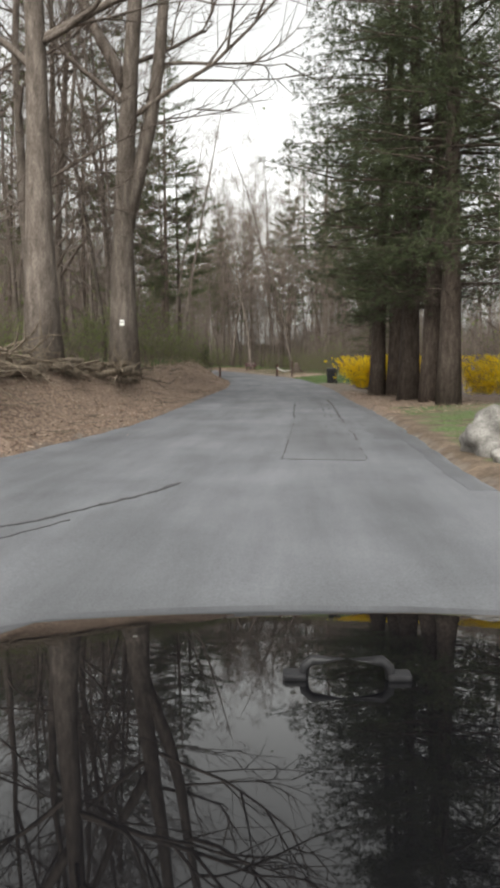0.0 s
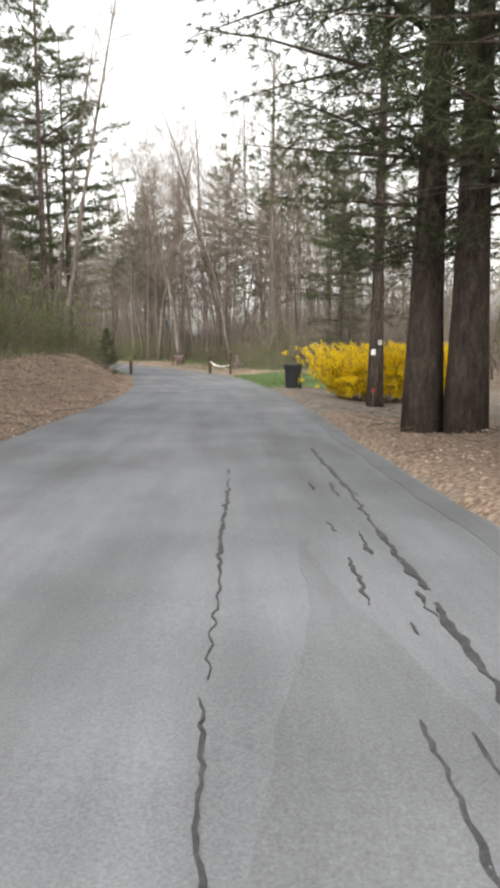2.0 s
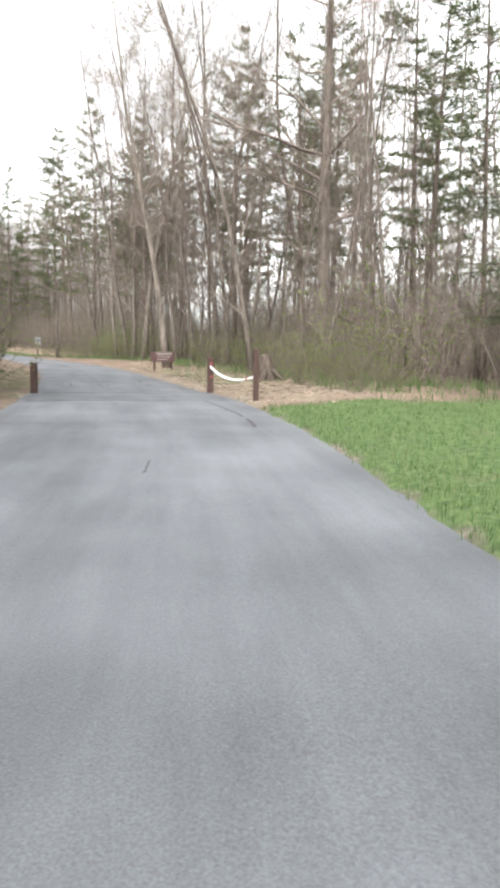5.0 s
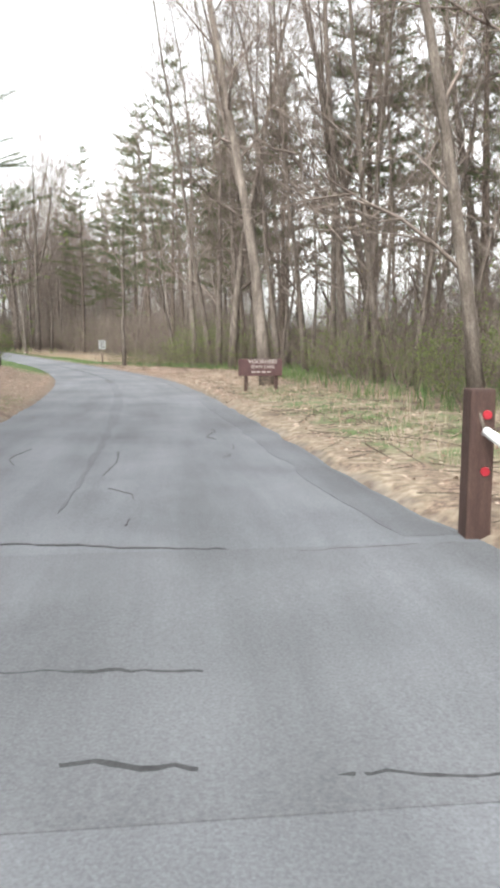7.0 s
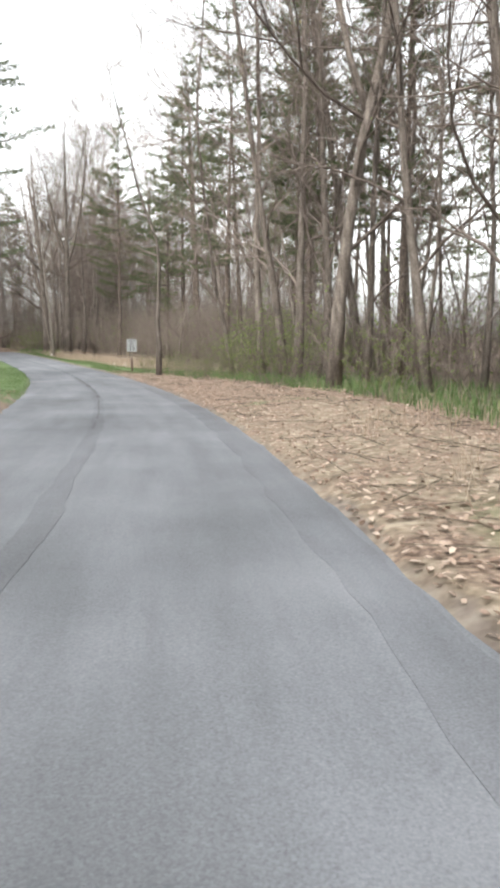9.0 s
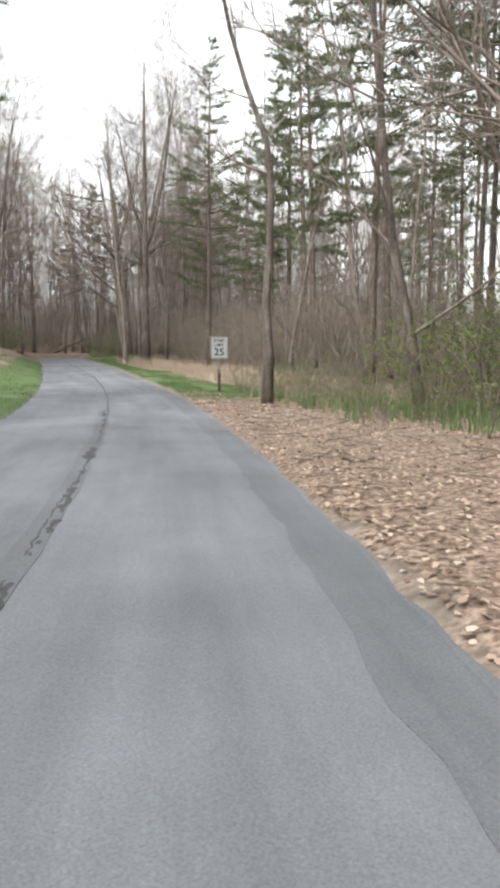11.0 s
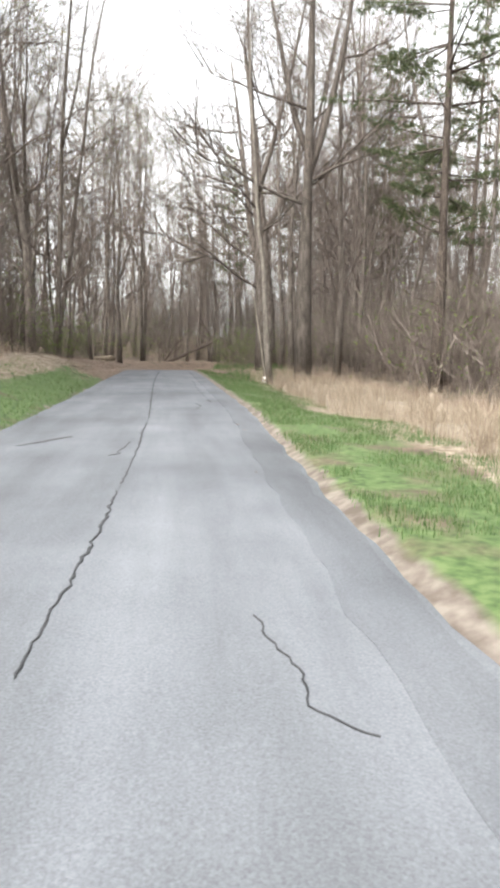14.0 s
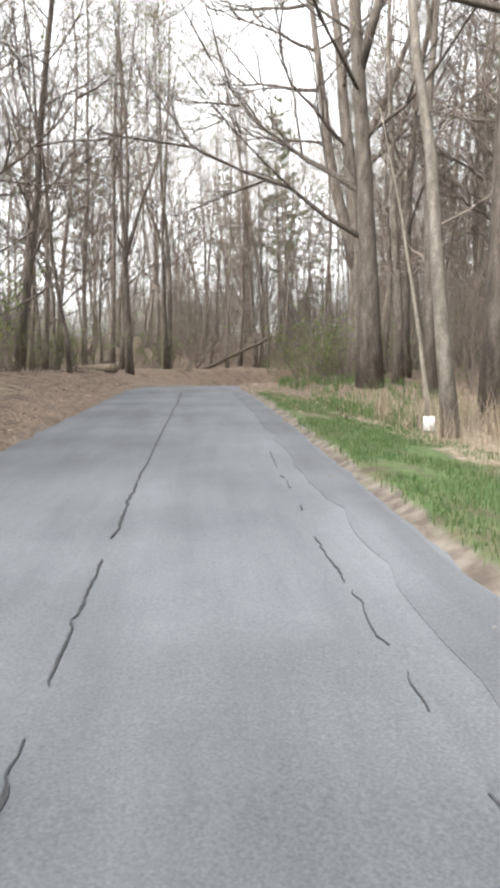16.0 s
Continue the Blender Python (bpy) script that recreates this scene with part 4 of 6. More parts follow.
spots, tries = [], 0
while len(spots) < 600 and tries < 30000:
    tries += 1
    s = rng.uniform(-14, S1 - 2)
    a = rng.random() ** 1.5
    d = (4 + 38 * a) * (1 if rng.random() < 0.55 else -1)
    if not clear_of_road(s, d):
        continue
    p, t = line_at(s)
    x, y = p[0] + t[1] * d, p[1] - t[0] * d
    if near_track(x, y, 4.5) or any((x - q[0]) ** 2 + (y - q[1]) ** 2 < q[2] ** 2 for q in KEEP) or any((x - q[0]) ** 2 + (y - q[1]) ** 2 < 2.2 for q in spots):
        continue
    spots.append((x, y, abs(d), s, d))
far = []
for x, y, a, s, d in spots:
    u = rng.random()
    if d > 0 and 110 < s < 158 and d < 32 and u > 0.5:
        continue
    if d < 0 and s < 45 and u > 0.55:
        continue
    piney = 0.2 if d > 0 and 88 < s < 158 else 0.26 if (d > 0 and 60 < s < 150) or (d < 0 and 40 < s < 110) else 0.08
    if a > 11.5 or s < -5:
        k = rng.integers(6, 8) if u < piney else (rng.integers(4, 6) if u < piney + 0.25 else (8 if u > 0.9 else (rng.integers(9, 11) if u > 0.78 else rng.integers(0, 4))))
        far.append((k, *on_ground(x, y, -0.05), rng.uniform(0.75, 1.12) * canopy(s), rng.uniform(0, 6.28), rng.normal(0, 0.06)))
        continue
    key = f"pine{rng.integers(3)}" if u < piney * 0.3 else (f"pole{rng.integers(3)}" if u < 0.32 else (f"thicket{rng.integers(3)}" if u < 0.62 else f"tall{rng.integers(4)}"))
    plant(key, x, y, rng.uniform(0.7, 1.05) * (canopy(s) if key[0] in "pt" and key[:2] != "th" else 1), None, 0.0, (rng.normal(0, 3.2), rng.normal(0, 3.2)))
# past the end of the road and far round
for j in range(215):
    if j < 185:
        x, y = -66 + rng.uniform(-70, 60), 200 + rng.uniform(-14, 45)
    else:
        a = rng.uniform(0, 6.28)
        x, y = -20 + rng.uniform(95, 130) * math.cos(a), 75 + rng.uniform(130, 170) * math.sin(a)
    s, d = to_line(x, y)
    if abs(d) < 7 or (j < 185 and abs(d) > 43):
        continue
    u = rng.random()
    far.append((rng.integers(6, 8) if u < 0.16 else (8 if u > 0.85 else rng.integers(0, 6)), *on_ground(x, y, -0.05), rng.uniform(0.85, 1.15), rng.uniform(0, 6.28), rng.normal(0, 0.03)))
# stems close behind the park sign
for j in range(9):
    s, d = 80 + 3.3 * j, edge_right(80 + 3.3 * j) + 5.5 + 5.5 * ((j * 0.618) % 1)
    p, t = line_at(s)
    plant(["tall0", "pole2", "tall2", "tall3", "pole1"][j % 5], p[0] + t[1] * d, p[1] - t[0] * d, 0.72 + 0.05 * (j % 5), 77 * j, 0.0, (rng.normal(0, 2.5), rng.normal(0, 2.5)))
# closer ranks where the wood is thickest
for s0, s1, side, d0, d1, m in ((134, 190, -1, 8, 26, 115), (82, 112, 1, 9, 28, 8), (56, 80, 1, 9, 30, 36), (40, 96, -1, 8, 24, 40), (150, 190, 1, 9, 24, 14)):
    for _ in range(m):
        s, d = rng.uniform(s0, s1), side * rng.uniform(d0, d1)
        p, t = line_at(s)
        x, y = p[0] + t[1] * d, p[1] - t[0] * d
        if not near_track(x, y, 6.5):
            far.append((rng.choice((0, 1, 2, 3, 8, 9, 10, 10, 9)), *on_ground(x, y, -0.05), rng.uniform(0.7, 1.05) * canopy(s), rng.uniform(0, 6.28), rng.normal(0, 0.06)))
for j in range(210):
    x, y = -62 + rng.uniform(-45, 50), 184 + rng.uniform(-8, 40)
    d = abs(to_line(x, y)[1])
    if 5.5 < d < 43:
        far.append((rng.choice((9, 10, 9, 5, 4, 10)), *on_ground(x, y, -0.05), rng.uniform(0.6, 1.0), rng.uniform(0, 6.28), rng.normal(0, 0.06)))
for j in range(95):
    x, y = -62 + rng.uniform(-34, 30), 186 + rng.uniform(0, 34)
    if abs(to_line(x, y)[1]) > 5:
        far.append((rng.choice((0, 1, 2, 3, 8)), *on_ground(x, y, -0.05), rng.uniform(0.7, 1.05), rng.uniform(0, 6.28), rng.normal(0, 0.05)))
for j in range(170):
    x, y = -62 + rng.uniform(-45, 50), 200 + rng.uniform(0, 40)
    far.append((rng.choice((9, 10)), *on_ground(x, y, -0.05), rng.uniform(0.9, 1.5), rng.uniform(0, 6.28), rng.normal(0, 0.06)))
for j in range(200):
    s, d = rng.uniform(56, 118), rng.uniform(13, 40)
    p, t = line_at(s)
    x, y = p[0] + t[1] * d, p[1] - t[0] * d
    if not near_track(x, y, 9):
        far.append((rng.choice((9, 10, 10, 5)), *on_ground(x, y, -0.05), rng.uniform(0.6, 1.1), rng.uniform(0, 6.28), rng.normal(0, 0.06)))
for s0, s1, side, d0, d1, m in ((116, 172, 1, 10.5, 22, 170), (134, 176, -1, 8, 18, 90), (62, 84, 1, 9, 18, 40)):
    for _ in range(m):
        s, d = rng.uniform(s0, s1), side * rng.uniform(d0, d1)
        p, t = line_at(s)
        x, y = p[0] + t[1] * d, p[1] - t[0] * d
        if not near_track(x, y, 6.0):
            far.append((rng.choice((9, 10)), *on_ground(x, y, -0.05), rng.uniform(0.4, 0.85), rng.uniform(0, 6.28), rng.normal(0, 0.08)))
join_stuff("distant_wood", FAR, far, "leafless trees and pines standing deep in the wood", "woods")

# undergrowth along the edge of the wood
low, near = [], 0
for j in range(760):
    s = rng.uniform(4, S1 - 4)
    side = 1 if rng.random() < 0.58 else -1
    e = edge_right(s) if side > 0 else -edge_left(s)
    d = side * (e + 1.0 + rng.random() ** 1.3 * 20)
    if not clear_of_road(s, d, 1.4):
        continue
    p, t = line_at(s)
    x, y = p[0] + t[1] * d, p[1] - t[0] * d
    if near_track(x, y, 4.0):
        continue
    if abs(d) < e + 5.5 and near < 130:
        near += 1
        plant(f"brush{rng.integers(3)}", x, y, rng.uniform(0.6, 1.25))
    else:
        low.append((rng.integers(3), *on_ground(x, y), rng.uniform(0.7, 1.4) * (1 + 0.9 * smooth(e + 5, e + 11, abs(d))), rng.uniform(0, 6.28), rng.normal(0, 0.08)))
for j in range(460):
    x, y = -60 + rng.uniform(-48, 60), 176 + rng.uniform(-6, 44)
    if 4.5 < abs(to_line(x, y)[1]) < 43:
        low.append((rng.integers(3), *on_ground(x, y), rng.uniform(1.0, 2.4), rng.uniform(0, 6.28), rng.normal(0, 0.08)))
for j in range(240):
    s = rng.uniform(30, S1 - 6)
    d = rng.choice((-1, 1)) * rng.uniform(13, 34)
    p, t = line_at(s)
    x, y = p[0] + t[1] * d, p[1] - t[0] * d
    if not near_track(x, y, 10):
        low.append((rng.integers(3), *on_ground(x, y), rng.uniform(1.3, 2.6), rng.uniform(0, 6.28), rng.normal(0, 0.1)))
join_stuff("undergrowth", BRUSH, low, "grey-brown tangled undergrowth with a few fresh leaves", "undergrowth")

# ---- paving repairs ----


def fixed(v):
    return lambda s: v


patch = strip("asphalt_patch", 10.4, 22.5, lambda s: -0.16 + 0.1 * noise.noise((s * 0.7, 3, 1)) + 0.75 * smooth(17, 22.5, s), lambda s: 1.08 + 0.03 * (s - 10) + 0.15 * noise.noise((s * 0.4, 9, 1)) - 0.78 * smooth(17, 22.5, s), 0.006, ASPHALT_PATCH, step=0.25, cols=6, thick=0.02, ragged=0.07, parent=road)
patch2 = strip("asphalt_patch", 61.0, 63.9, fixed(-3.2), fixed(2.1), 0.006, ASPHALT_PATCH, step=0.2, cols=10, thick=0.02, ragged=0.05, parent=road)
patch3 = strip("asphalt_patch", 13.5, 22.0, lambda s: 1.5 + 1.0 * smooth(17, 22, s), lambda s: edge_right(s) - 0.15, 0.006, ASPHALT_PATCH, step=0.25, cols=4, thick=0.02, ragged=0.16, parent=road)

# darker overlay along the right edge, and a filled trench along the middle
strip("asphalt_edge", 64, 168, lambda s: edge_right(s) - 0.5 + 0.05 * noise.noise((s * 0.5, 6, 1)), lambda s: edge_right(s) - 0.05, 0.005, ASPHALT_DARK, step=0.4, cols=3, thick=0.015, ragged=0.09, parent=road)
strip("asphalt_edge", 8, 34, lambda s: edge_right(s) - 0.3 + 0.05 * noise.noise((s * 0.5, 7, 1)), lambda s: edge_right(s) - 0.05, 0.005, ASPHALT_DARK, step=0.4, cols=3, thick=0.015, ragged=0.09, parent=road)
strip("filled_trench", 65, 112, lambda s: -1.12 - 0.12 * smooth(65, 76, s) - 0.05 * noise.noise((s * 0.3, 2, 1)), lambda s: -1.1 + 0.1 * smooth(65, 76, s) + 0.05 * noise.noise((s * 0.4, 4, 1)), 0.004, ASPHALT_DARK, step=0.3, cols=2, thick=0.015, ragged=0.05, parent=road)


def seam(points, width, seed, breaks=0.0, dz=0.006):
    """A tar-filled crack: a thin ragged ribbon with thickness along points (s, d)."""
    r = np.random.default_rng(seed)
    pts = np.array(points, float)
    L = np.concatenate([[0], np.cumsum(np.hypot(*np.diff(pts, axis=0).T))])
    q = np.arange(0, L[-1], 0.055)
    V, F = [], []
    prev = False
    for k in q:
        s, d = np.interp(k, L, pts[:, 0]), np.interp(k, L, pts[:, 1])
        off = 0.05 * noise.noise((k * 0.45, seed, 1)) + 0.025 * noise.noise((k * 2.1, seed, 2)) + 0.03 * noise.noise((k * 7, seed, 3)) + r.normal(0, 0.004)
        gap = noise.noise((k * 0.9, seed, 0)) + 0.35 * noise.noise((k * 4, seed, 8)) + 0.5 - breaks if breaks else 0.5
        if gap < 0:
            prev = False
            continue
        j = int(min(np.searchsorted(L, k, side="right"), len(L) - 1))
        t = unit(pts[j] - pts[j - 1])
        n = np.array((-t[1], t[0]))
        full = 0.5 * width * min(1.0, 0.15 + 5 * gap) * (0.75 + 0.7 * noise.noise((k * 0.35, seed, 5)))
        row = []
        for e in (-1, 1):
            w = max(0.004, full * (0.5 + 0.75 * noise.noise((k * 3.1, seed, 10 + e)) + r.uniform(-0.22, 0.22)))
            ss, dd = s + n[0] * (off + e * w), d + n[1] * (off + e * w)
            p, tt = line_at(ss)
            z = p[2] + dz + 0.012 * noise.noise((ss * 0.5, dd * 0.7, 4)) - 0.004 * abs(dd + 1)
            row += [(p[0] + tt[1] * dd, p[1] - tt[0] * dd, z), (p[0] + tt[1] * dd, p[1] - tt[0] * dd, z - 0.02)]
        i = len(V)
        V += row
        if prev:
            F += [(i - 4, i - 2, i + 2, i), (i - 3, i - 4, i, i + 1), (i - 2, i - 1, i + 3, i + 2)]
        prev = True
    return mesh_ob("tar_seam", V, F, TAR, road, smooth_shade=False)


seam([(88, -1.15), (104, -1.08), (116, -0.98), (126, -0.8), (136, -0.63), (150, -0.7), (168, -0.65)], 0.045, 1, 0.15)
seam([(97, -1.05), (112, -1.1)], 0.24, 12, 0.45)
seam([(10.4, -0.17), (20, -0.08), (26, 0.1)], 0.055, 2, 0.1)
seam([(10.4, -0.2), (10.35, 1.1)], 0.05, 3)
seam([(10.5, 1.1), (18.6, 1.12), (24, 1.35), (28, 1.45)], 0.1, 4, 0.15)
seam([(14.1, 0.45), (14.3, 1.2)], 0.05, 5)
seam([(61.0, -3.0), (61.4, -0.9), (61.1, 1.15), (61.6, 2.0)], 0.07, 6)
seam([(62.2, -2.9), (62.1, -1.3), (61.9, 0.45)], 0.06, 7)
seam([(63.9, -3.0), (64.1, -1.3), (63.7, 0.7), (63.8, 1.9)], 0.05, 8)
seam([(61.9, 0.1), (63.4, 0.2)], 0.04, 9)
seam([(5.4, -3.4), (6.0, -2.4), (7.4, -1.6), (8.2, -1.3)], 0.14, 10, 0.3)
seam([(4.6, -3.2), (5.2, -2.5), (6.2, -2.0)], 0.09, 11, 0.3)
seam([(43.2, -2.5), (43.5, -1.6)], 0.35, 13)
seam([(50.3, -0.5), (51.3, -0.45)], 0.02, 15)
seam([(55, 1.55), (58, 1.62), (61, 1.4)], 0.1, 16, 0.3)
seam([(142, 0.9), (148, 0.8), (153, 0.9)], 0.025, 18, 0.45)
seam([(134, -2.4), (135, -1.8)], 0.12, 19)

# fine cracks
crng = np.random.default_rng(77)
for j in range(11):
    cs, cd = 112 + 7 * j if j < 5 else crng.uniform(60, 70), crng.uniform(-2.4, 1.1)
    pts = [(cs, cd)]
    for _ in range(4):
        pts.append((pts[-1][0] + crng.uniform(0.15, 0.6), pts[-1][1] + crng.normal(0, 0.1)))
    seam(pts, 0.014, 400 + j, 0.2)
for j in range(3):
    seam([(12 + j, 0.45 + 0.3 * j), (19 + j, 0.75 + 0.2 * j), (25, 1.0 + 0.25 * j)], 0.07, 60 + j, 0.55)

# ---- signs ----


def lettering(text, size, at, parent, material, turn=(90, 0, 0), squeeze=1.0):
    """Words in the built-in font as a mesh part, centred on at."""
    cu = bpy.data.curves.new("lettering", "FONT")
    cu.body, cu.size, cu.align_x, cu.align_y, cu.extrude, cu.offset = text, size, "CENTER", "CENTER", 0.002, size * 0.018
    ob = bpy.data.objects.new("lettering", cu)
    scene.collection.objects.link(ob)
    bpy.context.view_layer.update()
    me = bpy.data.meshes.new_from_object(ob.evaluated_get(bpy.context.evaluated_depsgraph_get()))
    bpy.data.objects.remove(ob)
    me.materials.clear()
    me.materials.append(material)
    o = new("lettering", me)
    o.parent = parent
    o.matrix_local = pose(*at, *turn) @ Matrix.Diagonal((squeeze, 1, 1, 1))
    return o


def bar(w, h, at, parent, material, name="text_bar"):
    return part(name, box(w, 0.004, h, at, 0.001), material, parent)


def rounded_plate(w, h, thick, radius, at=(0, 0, 0)):
    bm = bmesh.new()
    vs = []
    for cx, cz, a0 in ((w / 2 - radius, h / 2 - radius, 0), (-w / 2 + radius, h / 2 - radius, 90), (-w / 2 + radius, -h / 2 + radius, 180), (w / 2 - radius, -h / 2 + radius, 270)):
        for k in range(5):
            a = radians(a0 + 22.5 * k)
            vs.append(bm.verts.new((cx + radius * math.cos(a), 0, cz + radius * math.sin(a))))
    f = bm.faces.new(vs)
    ex = bmesh.ops.extrude_face_region(bm, geom=[f])
    bmesh.ops.translate(bm, verts=[v for v in ex["geom"] if isinstance(v, bmesh.types.BMVert)], vec=(0, thick, 0))
    bmesh.ops.recalc_face_normals(bm, faces=bm.faces)
    bmesh.ops.translate(bm, verts=bm.verts, vec=at)
    return bm


def speed_sign():
    g = on_ground(-15.08, 116.45)
    root = new("speed_limit_sign")
    root.matrix_basis = pose(g.x, g.y, g.z, 0, 0, 22)
    h = 2.19 - g.z
    part("wooden_post", box(0.1, 0.1, 1.2, (0, 0.06, -0.35), 0.012), BROWN_PAINT, root, "weathered brown wooden post")
    post = box(0.05, 0.012, h - 0.75, (0, 0.0, 0.7), 0.003)
    part("steel_post", post, STEEL, root)
    cz = h - 0.381
    part("sign_panel", rounded_plate(0.61, 0.762, 0.004, 0.04, (0, -0.016, cz)), SHEET, root, "white sheet metal panel with black letters")
    for w, hh, x, z in ((0.54, 0.013, 0, 0.352), (0.54, 0.013, 0, -0.352), (0.013, 0.69, 0.276, 0), (0.013, 0.69, -0.276, 0)):
        part("border_bar", box(w, 0.003, hh, (x, -0.0185, cz + z - hh / 2), 0), BLACK, root)
    lettering("SPEED", 0.155, (0, -0.019, cz + 0.245), root, BLACK, squeeze=0.98)
    lettering("LIMIT", 0.155, (0, -0.019, cz + 0.085), root, BLACK, squeeze=0.95)
    lettering("25", 0.36, (0, -0.019, cz - 0.165), root, BLACK, squeeze=1.05)
    for z in (0.3, -0.3):
        bm = bmesh.new()
        bmesh.ops.create_uvsphere(bm, u_segments=8, v_segments=4, radius=0.012, matrix=Matrix.Translation((0, -0.017, cz + z)))
        part("bolt", bm, STEEL, root)
    tagged(root, "white and black speed limit sign on a brown post", "road sign")


def park_sign():
    g = on_ground(0.05, 79.3)
    root = new("park_sign")
    root.matrix_basis = pose(g.x, g.y, g.z, 0, 0, 4)
    for x in (-0.42, 0.46):
        part("post", box(0.11, 0.09, 1.25, (x, 0.07, -0.35), 0.012), BROWN_PAINT, root)
    board = part("board", box(1.28, 0.05, 0.5, (0, 0, 0.44), 0.012), SIGN_BROWN, root, "brown painted board with white routed letters")
    lettering("VOORHEES", 0.165, (0.07, -0.028, 0.855), root, SIGN_CREAM, squeeze=1.0)
    lettering("STATE PARK", 0.125, (0.07, -0.028, 0.7), root, SIGN_CREAM, squeeze=1.0)
    for w, x in ((0.12, -0.2), (0.1, -0.06), (0.13, 0.1), (0.1, 0.25)):
        bar(w, 0.04, (x, -0.027, 0.54), root, SIGN_CREAM)
    tagged(root, "brown wooden park sign with white letters on two posts", "sign")


def gate_post(x, y, h, turn, width=0.21, marks=True, lean=0.0, dz=0.0):
    g = on_ground(x, y, dz)
    root = new("gate_post")
    root.matrix_basis = pose(g.x, g.y, g.z, 0, lean, turn)
    part("shaft", box(width, width, h + 0.35, (0, 0, -0.35), 0.018, 0.97), BROWN_PAINT, root)
    if marks:
        for z in (h * 0.82, h * 0.42):
            bm = bmesh.new()
            bmesh.ops.create_cone(bm, cap_ends=True, segments=14, radius1=0.035, radius2=0.032, depth=0.012, matrix=Matrix.Translation((0.03, -width / 2 - 0.004, z)) @ Matrix.Rotation(radians(90), 4, "X"))
            part("reflector", bm, RED, root, "round red reflector")
    tagged(root, "square dark brown wooden gate post beside the road", "post", "gate posts")
    return g


def gate():
    a = gate_post(2.46, 64.1, 1.04, 6, 0.19, dz=0.07)
    b = gate_post(3.62, 60.3, 1.22, 6, 0.14, False, dz=0.1)
    gate_post(-2.7, 63.1, 1.0, 0, 0.19, False)
    p0, p1 = Vector((a.x + 0.02, a.y - 0.15, a.z + 0.74)), Vector((b.x - 0.03, b.y + 0.12, b.z + 0.5))
    pts = []
    for i in range(25):
        u = i / 24
        p = p0.lerp(p1, u)
        p.z -= 0.22 * 4 * u * (1 - u) * (1.1 - 0.2 * u)
        pts.append(p)
    V, F = [], []
    tube(V, F, pts, [0.036] * 25, 10)
    root = new("gate_chain")
    root.location = pts[0]
    V = [Vector(v) - pts[0] for v in V]
    mesh_ob("sleeve", V, F, WHITE_PAINT, root, "white plastic sleeve over the chain")
    V, F = [], []
    tube(V, F, [p - pts[0] for p in pts[20:22]], [0.0385] * 2, 10)
    mesh_ob("red_band", V, F, RED, root, "red tape band")
    V, F = [], []
    tube(V, F, [(0.0, 0.03, 0.0), (-0.04, 0.07, 0.14), (-0.07, 0.1, 0.27)], [0.012] * 3, 6)
    mesh_ob("chain_end", V, F, STEEL, root)
    tagged(root, "sagging white sleeved chain hung between two brown posts", "chain")


speed_sign()
park_sign()
gate()

# ---- wheeled bin, flowering shrubs, tags ----


def wheeled_bin():
    g = on_ground(5.2, 44.4)
    root = new("wheeled_bin")
    root.matrix_basis = pose(g.x, g.y, g.z, 0, 0, -25)
    part("body", box(0.47, 0.5, 0.82, (0, 0, 0.06), 0.03, 1.18), BIN_PLASTIC, root)
    part("rim", box(0.6, 0.63, 0.05, (0, 0, 0.86), 0.015), BIN_PLASTIC, root)
    part("lid", box(0.62, 0.66, 0.07, (0, -0.01, 0.912), 0.03, 0.9), BIN_PLASTIC, root, "black hinged lid")
    part("handle", box(0.5, 0.04, 0.04, (0, 0.36, 0.86), 0.015), BIN_PLASTIC, root)
    for x in (-0.25, 0.25):
        bm = bmesh.new()
        bmesh.ops.create_cone(bm, cap_ends=True, segments=20, radius1=0.1, radius2=0.1, depth=0.06, matrix=Matrix.Translation((x, 0.22, 0.1)) @ Matrix.Rotation(radians(90), 4, "Y"))
        bmesh.ops.bevel(bm, geom=[e for e in bm.edges if len(e.link_faces) == 2 and e.calc_face_angle(0) > 0.8], offset=0.012, segments=2, affect="EDGES")
        part("wheel", bm, BIN_PLASTIC, root)
    tagged(root, "black plastic wheeled bin beside the driveway", "bin")


wheeled_bin()


def forsythia(x, y, h, spread, seed, stems=64, flowers=7600):
    rng = np.random.default_rng(seed)
    root = new("forsythia_bush")
    root.location = on_ground(x, y)
    V, F, LV, LF = [], [], [], []
    for _ in range(stems):
        az = rng.uniform(0, 6.28)
        o = np.array((math.cos(az) * spread * 0.45 * rng.random(), math.sin(az) * spread * 0.4 * rng.random(), -0.05))
        bare_branches(rng, V, F, o, (math.cos(az) * rng.uniform(0.05, 0.55), math.sin(az) * rng.uniform(0.05, 0.55), 1), h * rng.uniform(0.6, 1.15), 0.012, 1, 5, -0.45)
    src = [v for v in V if v[2] > 0.1 * h * rng.random() + 0.04 and v[2] < 1.08 * h]
    at = np.array(src)[rng.integers(len(src), size=flowers)] + rng.normal(0, 0.04, (flowers, 3))
    petals(LV, LF, rng, np.repeat(at, 5, axis=0) + rng.normal(0, 0.03, (flowers * 5, 3)), 0.04)
    tagged(mesh_ob("stem_clump", V, F, TWIG, root), kind="stuff")
    tagged(mesh_ob("blossom", LV, LF, YELLOW, root), kind="stuff")
    tagged(root, "forsythia bush covered in bright yellow blossom", "shrub", "forsythia by the driveway")


forsythia(6.95, 41.2, 1.8, 1.5, 1)
forsythia(7.6, 40.4, 1.8, 1.5, 2)
forsythia(9.1, 40.6, 1.75, 1.6, 3)
forsythia(10.2, 31.0, 1.7, 2.0, 4, 50, 4200)


